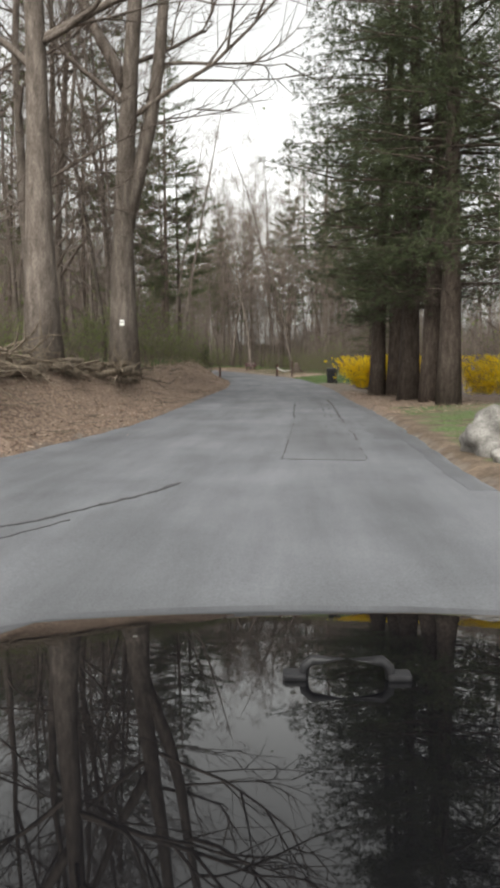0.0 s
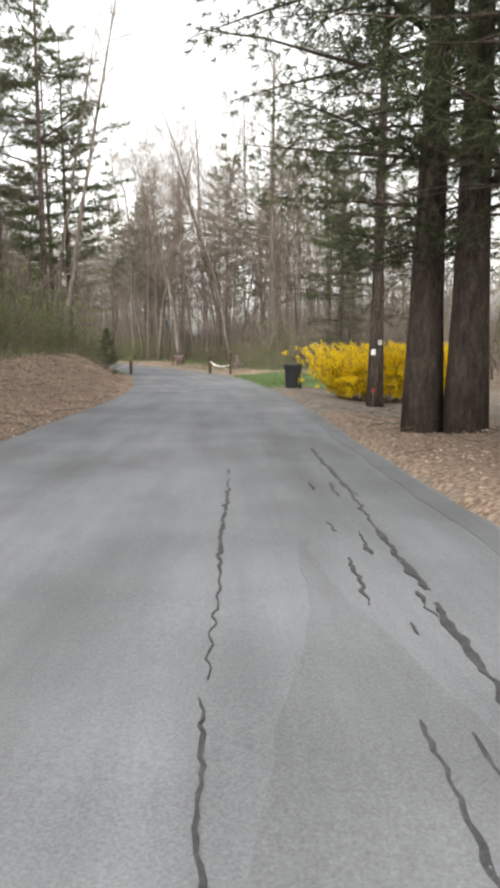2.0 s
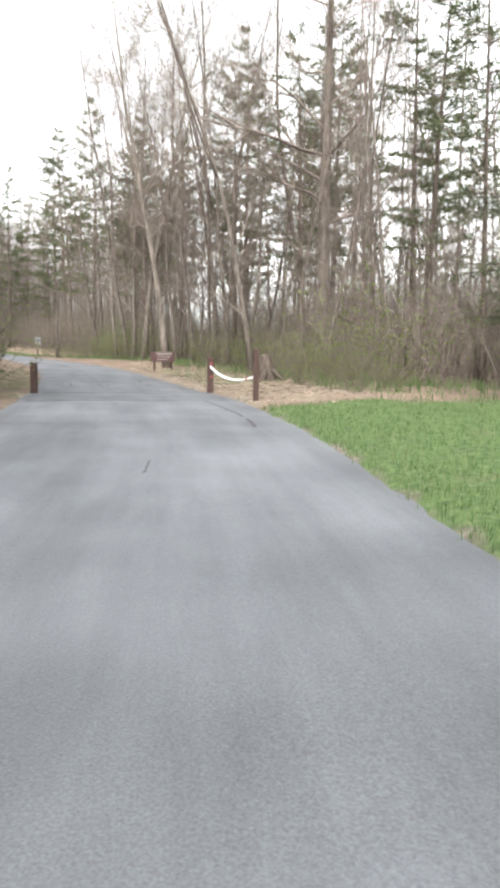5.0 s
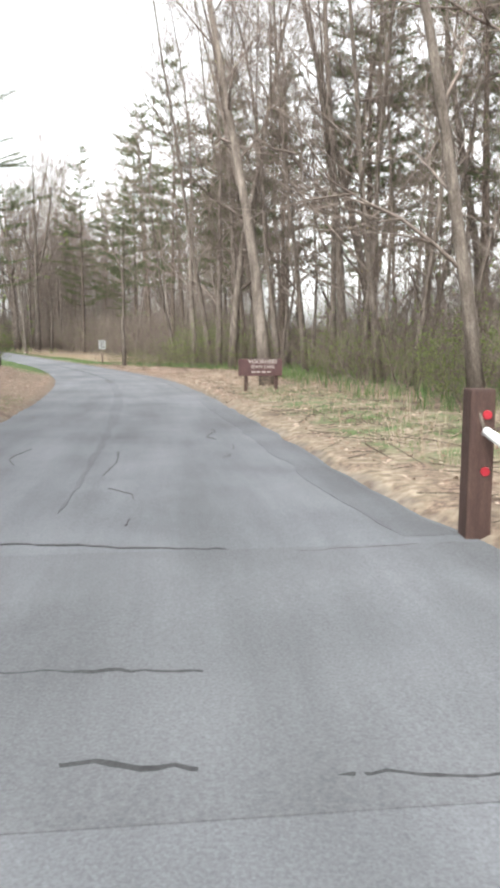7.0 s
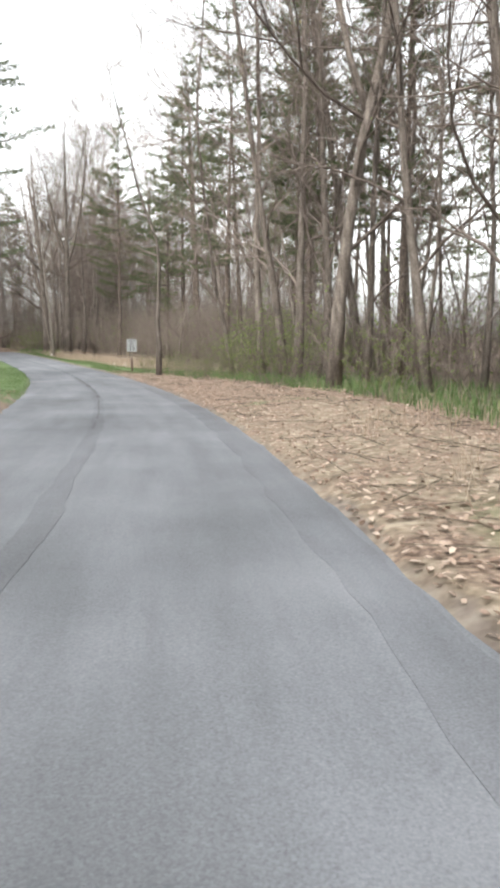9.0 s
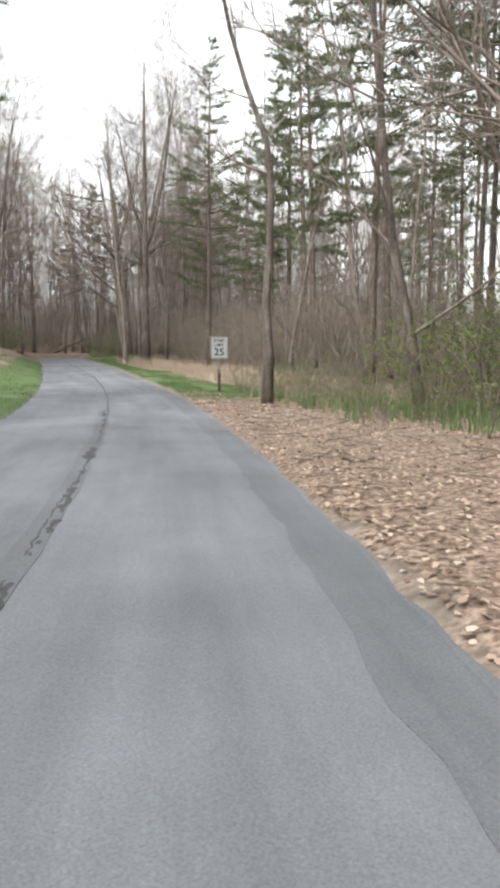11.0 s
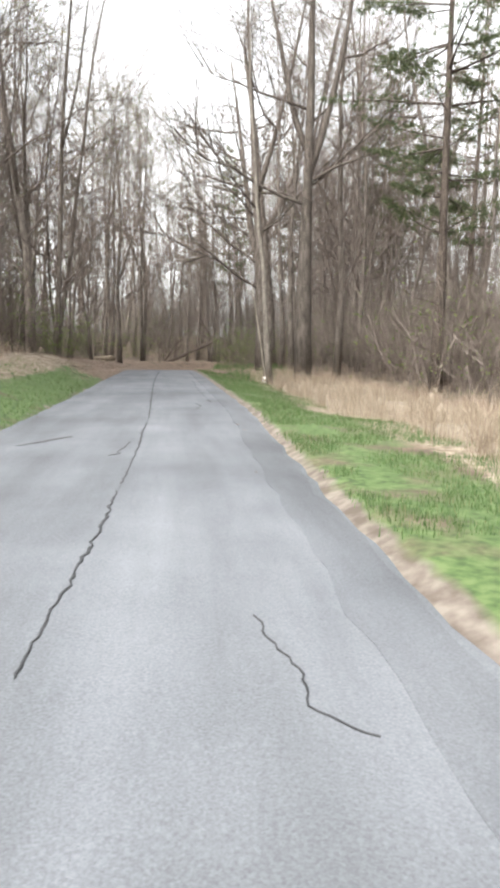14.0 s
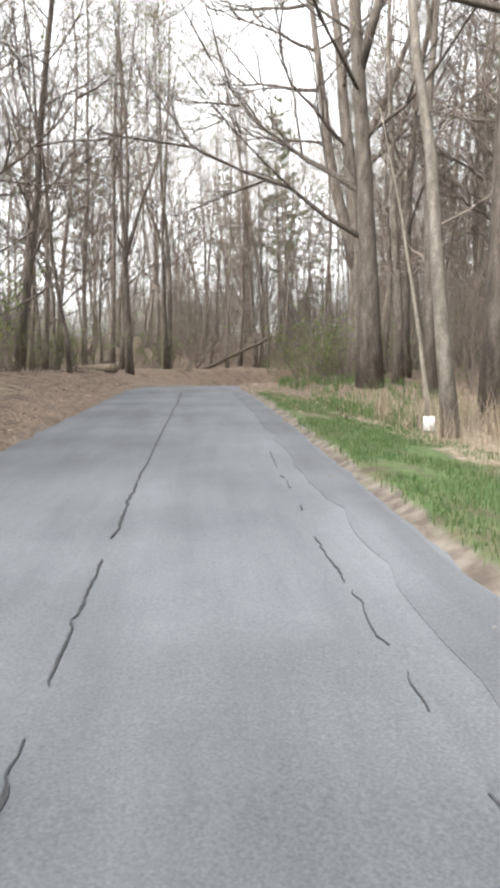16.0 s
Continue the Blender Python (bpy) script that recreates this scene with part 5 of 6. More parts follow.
def tree_tag(x, y, z, size, turn, label="small white notice fixed to a tree trunk"):
    root = new("tree_tag")
    root.matrix_basis = pose(x, y, z, 0, 0, turn)
    part("plate", rounded_plate(size * 0.8, size, 0.006, 0.01), WHITE_PAINT, root)
    part("text_bar", box(size * 0.5, 0.004, size * 0.12, (0, -0.002, 0), 0), TAR, root)
    tagged(root, label, "notice", "tree notices")


tree_tag(-4.46, 24.62, 2.72, 0.2, 5)
tree_tag(6.7, 37.93, 1.33, 0.17, -8)
tree_tag(6.9, 37.93, 1.62, 0.14, -8)


def marker_stake():
    g = on_ground(6.55, 37.3)
    root = new("marker_stake")
    root.location = g
    V, F = [], []
    tube(V, F, [(0, 0, -0.15), (0, 0, 0.5)], [0.008, 0.008], 6)
    mesh_ob("rod", V, F, STEEL, root)
    bm = bmesh.new()
    bmesh.ops.create_cone(bm, cap_ends=True, segments=16, radius1=0.06, radius2=0.056, depth=0.016, matrix=Matrix.Translation((0, -0.012, 0.52)) @ Matrix.Rotation(radians(90), 4, "X"))
    part("reflector", bm, RED, root, "round red reflector")
    tagged(root, "thin driveway stake with a round red reflector", "marker")


marker_stake()

# ---- stones, logs, fallen wood ----


def stone(x, y, size, seed, sink=0.25, name="field_stone", label="rough grey field stone on the leafy bank", group="stones on the bank", flat=0.6, detail=3):
    r = np.random.default_rng(seed)
    bm = bmesh.new()
    bmesh.ops.create_icosphere(bm, subdivisions=detail, radius=0.5)
    o = r.uniform(-50, 50, 3)
    st = (r.uniform(0.8, 1.3), r.uniform(0.7, 1.1), flat * r.uniform(0.8, 1.2))
    for v in bm.verts:
        n = v.co.normalized()
        k = 1 + 0.35 * noise.noise(Vector(n * 1.6) + Vector(o)) + 0.12 * noise.noise(Vector(n * 5) + Vector(o))
        k *= 1 - 0.1 * max(0, abs(n.x) + abs(n.y) - 1.2)
        v.co = Vector((n.x * st[0], n.y * st[1], n.z * st[2])) * k * size * 0.5
    me = bpy.data.meshes.new(name)
    bm.to_mesh(me)
    bm.free()
    me.materials.append(STONE)
    me.polygons.foreach_set("use_smooth", [detail > 2] * len(me.polygons))
    ob = new(name, me)
    g = on_ground(x, y)
    ob.matrix_basis = pose(g.x, g.y, g.z + size * flat * (0.5 - sink), r.uniform(-12, 12), r.uniform(-12, 12), r.uniform(0, 360))
    tagged(ob, label, "stone", group)
    return ob


stone(3.7, 10.5, 1.25, 3, 0.3, "boulder", "large pale grey boulder beside the road", "boulders", 0.75, 4)
stone(4.6, 9.6, 0.8, 4, 0.25, "boulder", "large pale grey boulder beside the road", "boulders", 0.7, 4)
stone(3.5, 9.4, 0.4, 6, 0.3, "boulder", "small grey boulder beside the road", "boulders", 0.7)
for j in range(10):
    s = 9 + 17 * (j + random.random()) / 10
    p = place(s, edge_left(s) - 1.9 - 0.9 * random.random())
    stone(p.x, p.y, random.uniform(0.2, 0.42), 100 + j)


def log(x, y, length, r, turn, seed, rise=0.0, name="fallen_log", label="dark rotting log lying on the leaf litter", lift_end=0.0, branches=3, mat_=None):
    rng = np.random.default_rng(seed)
    root = new(name)
    V, F = [], []
    n = 9
    pts = [np.array((length * (i / n - 0.5), rng.normal(0, 0.05), lift_end * i / n + rng.normal(0, 0.02))) for i in range(n + 1)]
    tube(V, F, pts, [r * (1 - 0.45 * i / n) * rng.uniform(0.9, 1.1) for i in range(n + 1)], 9)
    mesh_ob("trunk", V, F, mat_ or DEADWOOD, root)
    V, F = [], []
    for _ in range(branches):
        q = point_on(pts, rng.uniform(0.2, 0.95))
        bare_branches(rng, V, F, q, rng.normal(0, 0.6, 3) + np.array((0.3, 0, 0.7)), length * rng.uniform(0.15, 0.4), r * 0.3, 1, 4, 0.1)
    if V:
        tagged(mesh_ob("side_wood", V, F, mat_ or DEADWOOD, root), kind="stuff")
    g = on_ground(x, y)
    root.matrix_basis = pose(g.x, g.y, g.z + r * 0.6, 0, -rise, turn)
    tagged(root, label, "log", "fallen wood")
    return root


for j, (s, x, L, r) in enumerate([(11, 2.6, 3.2, 0.14), (14, 2.2, 4.0, 0.17), (17, 2.4, 3.6, 0.13), (19.5, 1.9, 3.0, 0.12), (22.5, 1.7, 2.6, 0.11), (13, 3.4, 3.0, 0.1), (27, 2.2, 2.0, 0.07), (34, 2.0, 1.6, 0.06)]):
    p = place(s, edge_left(s) - x)
    log(p.x, p.y, L, r, 90 + random.uniform(-35, 25), 200 + j, branches=2)
log(-57.0, 164.4, 6.0, 0.25, 152, 301, 0, label="fallen trunk lying on the leafy bank", branches=1)
log(-63.0, 184.5, 12.0, 0.22, 10, 302, 22, label="broken tree leaning over the brush past the crest", branches=6, mat_=PINE_BARK)
log(-11.1, 107.9, 1.5, 0.025, 150, 303, 0, "fallen_branch", "thin pale barkless branch on the leaf litter", 0.0, 1, PALE_BARK)
log(-16.0, 112.9, 1.1, 0.02, 60, 304, 0, "fallen_branch", "thin pale barkless branch on the leaf litter", 0.0, 1, PALE_BARK)
for j in range(14):
    s = random.choice([random.uniform(64, 72), random.uniform(90, 116), random.uniform(150, 170)])
    p = place(s, edge_right(s) + random.uniform(0.8, 3.5))
    log(p.x, p.y, random.uniform(0.5, 1.4), random.uniform(0.012, 0.03), random.uniform(0, 180), 320 + j, 0, "fallen_branch", "short dead branch lying beside the road", 0.0, 1)


def brush_heap(s, x, seed, size=1.0):
    """A heap of dark rotting branches and broken limbs."""
    rng = np.random.default_rng(seed)
    root = new("brush_heap")
    V, F, LV, LF = [], [], [], []
    for k in range(46):
        a = rng.uniform(0, 6.28)
        o = np.array((rng.normal(0, 0.9), rng.normal(0, 0.45), rng.uniform(0.0, 0.42))) * size
        bare_branches(rng, V, F, o, (math.cos(a), 0.6 * math.sin(a), rng.normal(0, 0.14)), size * rng.uniform(0.6, 1.7), rng.uniform(0.012, 0.045), 1, 3, -0.15, 0.008)
    for k in range(5):
        o = np.array((rng.normal(0, 0.5), rng.normal(0, 0.3), 0.06 + 0.07 * k)) * size
        a = rng.normal(0, 0.5)
        d = np.array((math.cos(a), math.sin(a), rng.normal(0, 0.06))) * size
        LV, LF = [], []
        tube(LV, LF, [o - d * 0.9, o - d * 0.3 + rng.normal(0, 0.03, 3), o + d * 0.4, o + d * rng.uniform(0.7, 1.1)], [0.09, 0.1, 0.085, 0.06], 8)
        mesh_ob("broken_limb", LV, LF, DEADWOOD, root)
    tagged(mesh_ob("branch_tangle", V, F, DEADWOOD, root), kind="stuff")
    g = place(s, edge_left(s) - x)
    root.matrix_basis = pose(g.x, g.y, g.z, 0, 0, heading(s) + 90 + rng.uniform(-20, 20))
    tagged(root, "heap of dark rotting branches on the leafy bank", "brush heap", "brush heaps")


for j, (hs, hx, k) in enumerate([(12.5, 2.3, 1.1), (14.8, 2.6, 1.0), (17.5, 2.3, 0.9), (20.5, 2.1, 0.9), (23.5, 1.9, 0.7)]):
    brush_heap(hs, hx, 500 + j, k)


def root_stump(x, y):
    """A torn stump on spreading roots."""
    rng = np.random.default_rng(610)
    root = new("tree_stump")
    V, F = [], []
    tube(V, F, [(0, 0, -0.25), (0, 0, 0.1), (-0.03, 0, 0.45), (-0.08, 0.02, 0.85), (-0.14, 0.02, 1.15)], [0.62, 0.5, 0.36, 0.28, 0.2], 14)
    for v in V:
        v += rng.normal(0, 0.035, 3)
    mesh_ob("stub", V, F, PINE_BARK, root, "torn brown trunk stub")
    for k in range(7):
        a = 0.9 * k + rng.uniform(-0.2, 0.2)
        V, F = [], []
        c, n = math.cos(a), math.sin(a)
        tube(V, F, [(0.2 * c, 0.2 * n, 0.5), (0.5 * c, 0.5 * n, 0.28), (0.85 * c, 0.85 * n, 0.08), (1.25 * c, 1.25 * n, -0.1)], [0.11, 0.1, 0.08, 0.05], 7)
        mesh_ob("root", V, F, PINE_BARK, root)
    root.matrix_basis = Matrix.Translation(on_ground(x, y)) @ Matrix.Diagonal((0.8, 0.8, 0.8, 1))
    tagged(root, "weathered brown tree stump with spreading roots", "stump")


root_stump(4.6, 68.3)

# pale leaning tree, and a sapling with a white painted foot before it
pale = make_bare_tree(90, 20, 0.135, 0.4, 10, 0.2, 2, 4, up=0.9, bark=FLAKING_BARK, sides=9, name="pale_tree", flare=0.4, haze=(700, 0.6, 0.009), bends=[(0, 0, 0), (-0.7, 0.55, 5), (-1.6, 1.3, 12), (-2.3, 1.9, 20)])
pale.matrix_basis = Matrix.Translation(on_ground(-34.4, 149.3))
tagged(pale, "pale grey leaning tree with flaking bark", "tree")
snag = make_bare_tree(92, 6.5, 0.05, 0.5, 7, 0.2, 1, 3, up=1.4, wander=0.03, bark=PALE_BARK, sides=8, name="sapling")
V, F = [], []
tube(V, F, [(0, 0, 0.02), (0, 0, 0.3)], [0.125, 0.12], 12)
mesh_ob("painted_foot", V, F, WHITE_PAINT, snag, "white painted foot of the trunk")
snag.matrix_basis = Matrix.Translation(on_ground(-35.1, 150.15))
tagged(snag, "slim pale sapling with a white painted foot", "tree")

# small cedar beside the gate
cedar = make_pine(91, 2.8, 0.05, 0.03, 0.42, 0.13, 7, 9, 7, 0.16, 0.0, DARK_NEEDLES, 0.5, 0, gap=0.05, name="cedar", sides=6, flat=0.02)
cedar.location = on_ground(-4.0, 61.6)
tagged(cedar, "small dense dark green cedar beside the gate", "tree")

# ---- grass, dry stalks and fallen leaves ----


def blades(name, spots, length, width, material, label, category, bend=0.35, seed=1, clump=1):
    """Bent blades of two triangles and a quad each, rooted at the spots."""
    r = np.random.default_rng(seed)
    sp = np.repeat(np.array(spots, float), clump, axis=0)
    n = len(sp)
    if clump > 1:
        sp[:, :2] += r.normal(0, 0.07, (n, 2))
    a = r.uniform(0, 6.28, n)
    L = length * r.uniform(0.35, 1.3, n)
    dirv = np.stack([np.cos(a), np.sin(a), np.zeros(n)], 1)
    side = np.stack([-np.sin(a), np.cos(a), np.zeros(n)], 1) * (width * r.uniform(0.6, 1.3, n))[:, None]
    up = np.array((0, 0, 1.0))
    b = (bend * r.uniform(0.2, 1.4, n) * L)[:, None] * dirv
    mid = sp + 0.55 * L[:, None] * up + 0.35 * b
    tip = sp + (L * 0.95)[:, None] * up + b
    low = sp - 0.03 * up
    v = np.stack([low - side, low + side, mid + side * 0.7, mid - side * 0.7, tip], 1).reshape(-1, 3)
    k = np.arange(n) * 5
    f = [(i, i + 1, i + 2, i + 3) for i in k] + [(i + 3, i + 2, i + 4) for i in k]
    return tagged(mesh_ob(name, v, f, material, smooth_shade=False), label, category, kind="stuff")


def scatter(n, s0, s1, side, x0, x1, power=1.0, seed=1, keep=None):
    r = np.random.default_rng(seed)
    out = []
    while len(out) < n:
        s = r.uniform(s0, s1)
        x = x0 + (x1 - x0) * r.random() ** power
        if keep and not keep(s, x, r):
            n -= 1
            continue
        d = edge_right(s) + x if side > 0 else edge_left(s) - x
        out.append(tuple(place(s, d)))
    return out


ragged = lambda s, x, r: noise.noise((s * 0.8, x * 0.8, 2)) > -0.15
lawn = (scatter(8500, 46, 58.5, 1, 0.06, 7, 1.2, 1) + scatter(26000, 115, 165, 1, 0.2, 2.9, 1.25, 2, ragged) + scatter(1600, 115, 125, 1, 1.5, 5, 1, 3, ragged) + scatter(8000, 98, 150, -1, 0.05, 3.2, 1.2, 4, ragged)
        + scatter(3500, 104, 126, -1, 3, 11, 1.2, 5) + scatter(1800, 6, 21, 1, 0.6, 4.5, 1, 6, ragged) + scatter(1200, 66, 80, 1, 1.0, 3, 1, 7, ragged) + scatter(1500, 150, 172, 1, 0.2, 2.4, 1.3, 8, ragged) + scatter(900, 62, 78, -1, 0.3, 2, 1, 9, ragged))
blades("grass", lawn, 0.075, 0.0045, GRASS, "short green spring grass on the verges", "grass", 0.6, 1, 3)
blades("tall_grass", scatter(2300, 122, 162, 1, 2.5, 7.5, 1.0, 11, lambda s, x, r: noise.noise((s * 0.55, x * 0.9, 7)) > -0.08) + scatter(700, 134, 154, -1, 3, 6, 1, 12) + scatter(250, 110, 124, 1, 3, 7, 1, 13) + scatter(170, 26, 60, -1, 1.2, 4, 1, 18, ragged) + scatter(110, 66, 88, 1, 0.8, 3.5, 1, 19, ragged), 0.5, 0.0045, STRAW, "tall dry straw-coloured grass", "grass", 0.8, 2, 7)
blades("weeds", scatter(1500, 84, 112, 1, 3.8, 9, 1.2, 14) + scatter(420, 107, 118, 1, 2.4, 6.5, 1.0, 61) + scatter(1200, 22, 62, -1, 3, 8, 1, 15) + scatter(900, 58, 84, 1, 3.0, 8, 1, 16) + scatter(700, 158, 176, 1, 1.6, 6, 1, 17), 0.35, 0.012, GRASS, "green weeds at the edge of the wood", "weeds", 0.5, 3, 4)


blades("grass_tuft", scatter(120, 121, 163, 1, 2.4, 6.5, 1.0, 41) + scatter(26, 134, 154, -1, 2.6, 6, 1, 42), 0.85, 0.006, STRAW, "leaning tufts of tall dead grass", "grass", 0.75, 5, 26)


def stick_litter(spots, seed):
    """Short dead sticks strewn on the leaves, each a tapered three-sided rod."""
    r = np.random.default_rng(seed)
    sp = np.array(spots, float)
    n = len(sp)
    a, L = r.uniform(0, 6.28, n), r.uniform(0.12, 0.75, n) ** 1.3
    d = np.stack([np.cos(a), np.sin(a), r.normal(0, 0.12, n)], 1) * L[:, None]
    w = np.stack([-np.sin(a), np.cos(a), np.zeros(n)], 1) * r.uniform(0.005, 0.014, n)[:, None]
    up = np.array((0, 0, 0.014))
    c = sp + np.array((0, 0, 0.035))
    v = np.stack([c - d - w, c - d + w, c - d + up, c + d - w * 0.5, c + d + w * 0.5, c + d + up * 0.6], 1).reshape(-1, 3)
    f = [t for i in np.arange(n) * 6 for t in ((i, i + 1, i + 4, i + 3), (i + 1, i + 2, i + 5, i + 4), (i + 2, i, i + 3, i + 5))]
    tagged(mesh_ob("fallen_sticks", v, f, DEADWOOD, smooth_shade=False), "thin dead sticks strewn over the leaf litter", "sticks", kind="stuff")


stick_litter(scatter(900, 3, 52, -1, 0.15, 4.5, 1.0, 51) + scatter(260, 60, 76, 1, 0.4, 4.5, 1.0, 52) + scatter(420, 76, 118, 1, 0.3, 4.5, 1.0, 53) + scatter(160, 150, 176, -1, 0.4, 5, 1.0, 54) + scatter(140, 20, 36, 1, 0.4, 4, 1.0, 55), 56)


def leaf_litter(spots, seed, size=0.042):
    r = np.random.default_rng(seed)
    sp = np.array(spots, float)
    n = len(sp)
    sp[:, 2] += r.uniform(0.008, 0.05, n)
    a = r.uniform(0, 6.28, n)
    u = np.stack([np.cos(a), np.sin(a), r.normal(0, 0.18, n)], 1) * (size * r.uniform(0.5, 1.3, n))[:, None]
    w = np.stack([-np.sin(a), np.cos(a), r.normal(0, 0.18, n)], 1) * (size * 0.6 * r.uniform(0.5, 1.2, n))[:, None]
    c = np.array((0, 0, 1.0)) * (0.02 * r.uniform(0, 1, n))[:, None]
    k = r.uniform(0.2, 0.6, (n, 1))
    v = np.stack([sp - u, sp - u * k + w * 0.8 + c, sp + u * 0.45 + w + c * 0.6, sp + u, sp + u * k - w * 0.9 + c, sp - u * 0.5 - w * 0.6 + c], 1).reshape(-1, 3)
    f = [t for i in np.arange(n) * 6 for t in ((i, i + 5, i + 1), (i + 1, i + 5, i + 4, i + 2), (i + 2, i + 4, i + 3))]
    tagged(mesh_ob("fallen_leaves", v, f, LEAVES, smooth_shade=False), "curled brown fallen leaves along the banks", "leaves", kind="stuff")


leaf_litter(scatter(15000, 2, 52, -1, 0.0, 4.5, 1.2, 21) + scatter(14000, 76, 118, 1, 0.05, 4.5, 1.2, 22) + scatter(2200, 58, 76, 1, 0.3, 4.5, 1.1, 23) + scatter(2000, 18, 34, 1, 0.3, 3.5, 1.1, 24) + scatter(4000, 150, 178, -1, 0.2, 5, 1.1, 26) + scatter(2500, 158, 178, 1, 0.3, 4, 1.1, 27) + scatter(2500, 70, 100, -1, 0.2, 3, 1.1, 28), 9)
# strays on the tarmac
stray = []
srng = np.random.default_rng(31)
for _ in range(70):
    s = srng.uniform(2, 170)
    d = srng.choice([edge_left(s) + srng.random() ** 2 * 0.9, edge_right(s) - srng.random() ** 2 * 0.7])
    p, t = line_at(s)
    stray.append((p[0] + t[1] * d, p[1] - t[0] * d, p[2] - 0.004))
leaf_litter(stray, 32, 0.03)
leaf_litter(scatter(900, 107, 117, 1, 1.9, 5.5, 1, 25, ragged), 33, 0.022)

# ---- the car at the start of the drive ----


def loft(sections, material, name, parent, label=""):
    """A closed skin through mirrored cross-sections; each is (y, [(x, z) from the bottom outside to the top middle])."""
    V, F, n = [], [], 0
    for y, half in sections:
        ring = [(x, y, z) for x, z in half] + [(-x, y, z) for x, z in reversed(half[:-1])]
        n = len(ring)
        V += ring
    for i in range(len(sections) - 1):
        for k in range(n):
            F.append((i * n + k, i * n + (k + 1) % n, (i + 1) * n + (k + 1) % n, (i + 1) * n + k))
    F.append(tuple(reversed(range(n))))
    F.append(tuple((len(sections) - 1) * n + k for k in range(n)))
    return mesh_ob(name, V, F, material, parent, label)


def body_half(hw, zb, zt, crown=0.03):
    return [(hw * 0.86, zb), (hw * 0.97, zb + 0.08), (hw, zb + 0.3), (hw * 0.99, zt - 0.2), (hw * 0.95, zt - 0.07), (hw * 0.86, zt - 0.015), (hw * 0.6, zt + crown * 0.5), (hw * 0.3, zt + crown * 0.9), (0, zt + crown)]


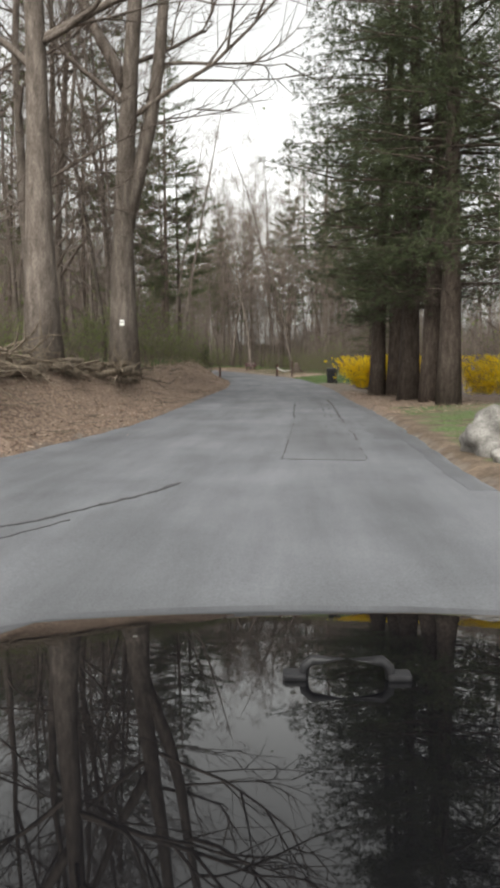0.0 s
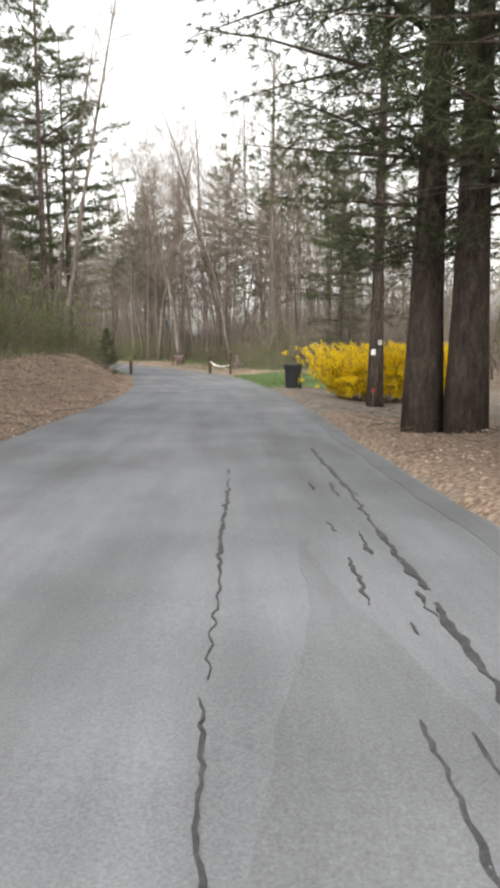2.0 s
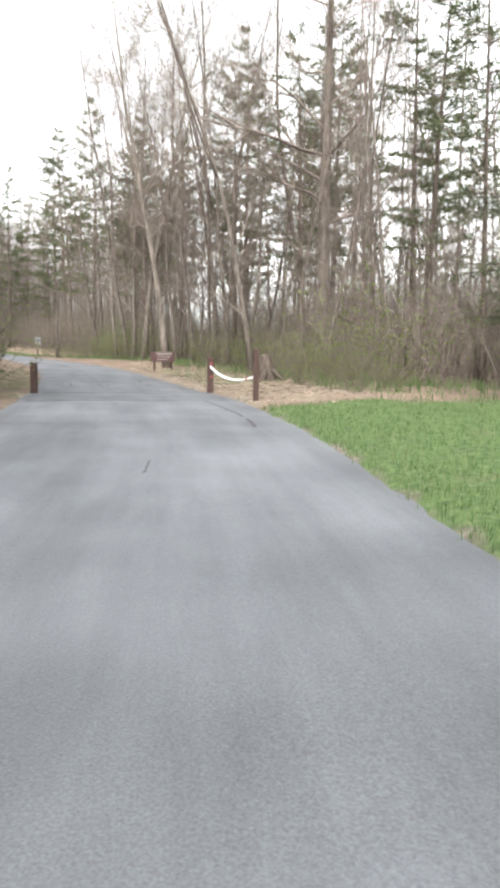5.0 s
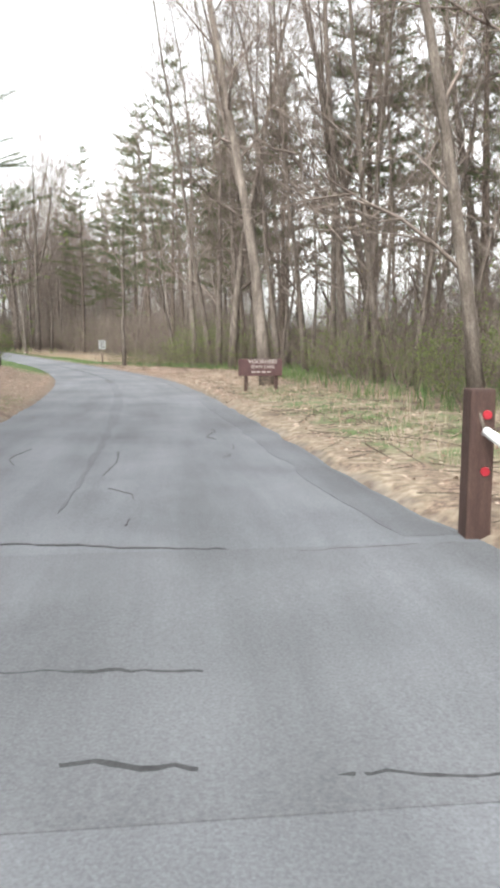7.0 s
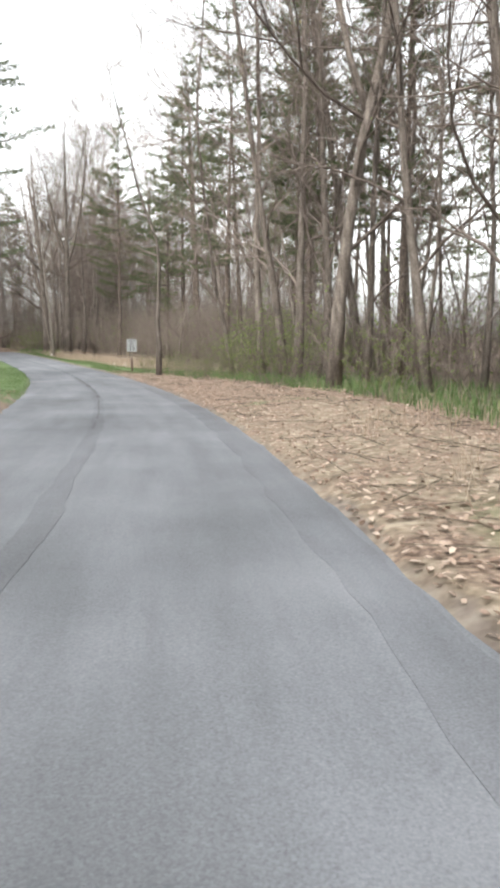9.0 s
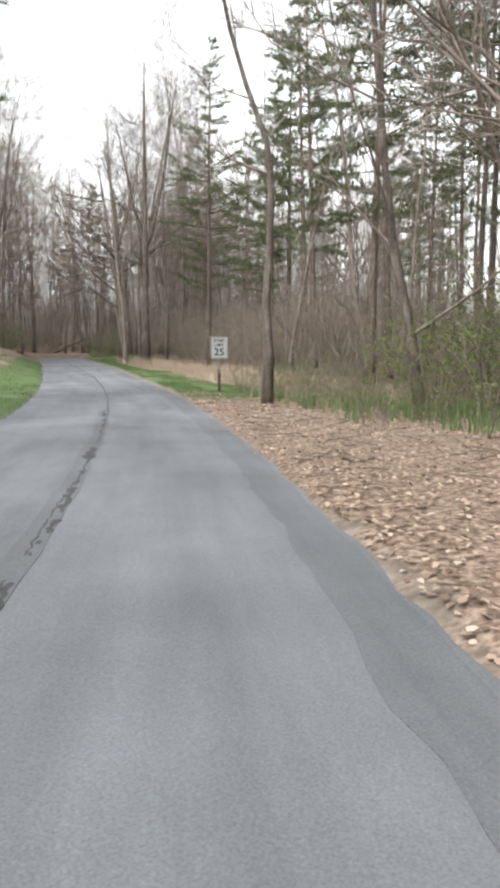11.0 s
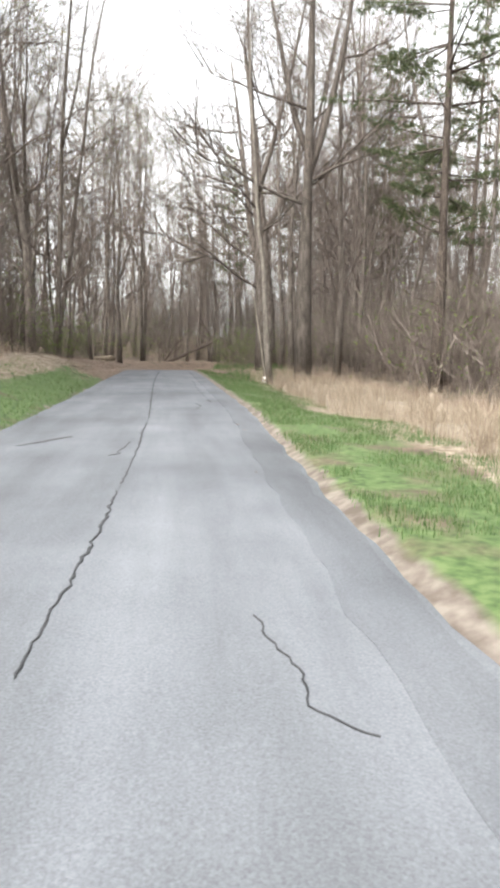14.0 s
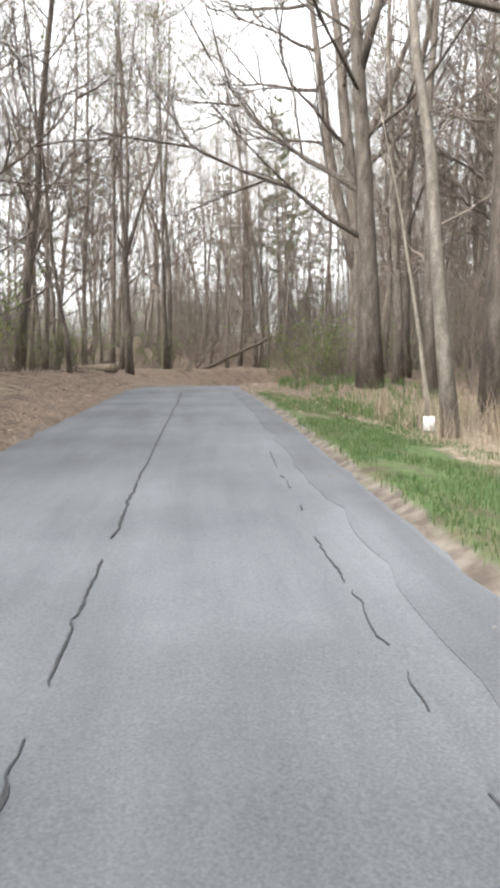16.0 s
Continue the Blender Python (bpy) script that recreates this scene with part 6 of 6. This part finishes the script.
def car():
    root = new("car")
    g = line_at(0)[0]
    root.matrix_basis = pose(0.13, 0.0, g[2], 0, 0, -1.5)
    loft([(-3.45, body_half(0.75, 0.5, 0.95)), (-3.3, body_half(0.88, 0.32, 1.03)), (-2.6, body_half(0.93, 0.26, 1.07)), (-1.2, body_half(0.94, 0.25, 1.07)), (-0.1, body_half(0.94, 0.25, 1.05)), (0.35, body_half(0.93, 0.25, 1.03)),
          (0.8, body_half(0.92, 0.25, 0.99)), (1.1, body_half(0.91, 0.26, 0.95)), (1.3, body_half(0.89, 0.28, 0.905)), (1.45, body_half(0.85, 0.3, 0.83)), (1.6, body_half(0.78, 0.32, 0.72)), (1.68, body_half(0.7, 0.36, 0.62))], CAR_PAINT, "body", root)

    def lid(zt, hw, c=0.045):
        return [(hw, zt - 0.045), (hw, zt - 0.015), (hw * 0.97, zt), (hw * 0.75, zt + c * 0.55), (hw * 0.45, zt + c * 0.85), (hw * 0.2, zt + c), (0, zt + c)]
    loft([(0.0, lid(1.04, 0.78)), (0.35, lid(1.03, 0.78)), (0.7, lid(1.0, 0.77)), (1.0, lid(0.965, 0.75)), (1.2, lid(0.935, 0.73)), (1.32, lid(0.905, 0.71)), (1.4, lid(0.86, 0.69, 0.03)), (1.44, lid(0.8, 0.68, 0.02))], CAR_PAINT, "bonnet", root, "glossy black bonnet reflecting the trees")

    def glass(hw, zb, zt, t):
        return [(hw, zb), (hw * 0.985, zb + 0.02), (hw * (1 - 0.16 * t), zt - 0.05), (hw * (1 - 0.24 * t), zt), (0, zt + 0.03 * t)]
    loft([(-3.35, glass(0.8, 1.0, 1.06, 0.1)), (-3.0, glass(0.84, 1.02, 1.55, 0.9)), (-2.4, glass(0.87, 1.03, 1.66, 1)), (-1.2, glass(0.87, 1.03, 1.68, 1)), (-0.75, glass(0.86, 1.03, 1.62, 1)), (-0.12, glass(0.84, 1.02, 1.07, 0.1))], CAR_GLASS, "cabin", root, "cabin of dark glass")
    loft([(-2.95, [(0.6, 1.6), (0.6, 1.63), (0, 1.65)]), (-2.4, [(0.66, 1.67), (0.66, 1.69), (0, 1.715)]), (-1.2, [(0.66, 1.69), (0.66, 1.71), (0, 1.735)]), (-0.8, [(0.64, 1.64), (0.64, 1.66), (0, 1.685)])], CAR_PAINT, "roof_panel", root)
    V, F = [], []
    tube(V, F, [(x - 0.03, 0.84, z) for x, z in ((-0.056, 1.025), (-0.053, 1.045), (-0.044, 1.053), (0, 1.055), (0.044, 1.053), (0.053, 1.045), (0.056, 1.025))], [0.0065] * 7, 10)
    handle = mesh_ob("handle", V, F, BIN_PLASTIC, root, "black grab handle on the bonnet")
    for x in (-0.096, 0.036):
        part("foot", box(0.03, 0.022, 0.01, (x, 0.84, 1.028), 0.004), BIN_PLASTIC, handle)
    for x in (-0.6, 0.6):
        part("headlight", box(0.3, 0.1, 0.13, (x, 1.55, 0.62), 0.03, 0.9), CAR_GLASS, root)
        part("wiper", box(0.5, 0.02, 0.02, (x * 0.6, -0.02, 1.075), 0.006), BIN_PLASTIC, root)
    part("bumper", box(1.5, 0.14, 0.2, (0, 1.64, 0.36), 0.05), BIN_PLASTIC, root)
    for x in (-0.85, 0.85):
        for y in (0.78, -2.45):
            bm = bmesh.new()
            bmesh.ops.create_cone(bm, cap_ends=True, segments=32, radius1=0.34, radius2=0.34, depth=0.22, matrix=Matrix.Translation((x, y, 0.34)) @ Matrix.Rotation(radians(90), 4, "Y"))
            bmesh.ops.bevel(bm, geom=[e for e in bm.edges if len(e.link_faces) == 2 and e.calc_face_angle(0) > 0.8], offset=0.04, segments=3, affect="EDGES")
            wheel = part("wheel", bm, TYRE, root)
            bm = bmesh.new()
            bmesh.ops.create_cone(bm, cap_ends=True, segments=24, radius1=0.21, radius2=0.17, depth=0.03, matrix=Matrix.Translation((x + math.copysign(0.115, x), y, 0.34)) @ Matrix.Rotation(radians(90 if x > 0 else -90), 4, "Y"))
            part("rim", bm, STEEL, wheel)
    tagged(root, "black car with a glossy bonnet and small grab handle", "car")


car()
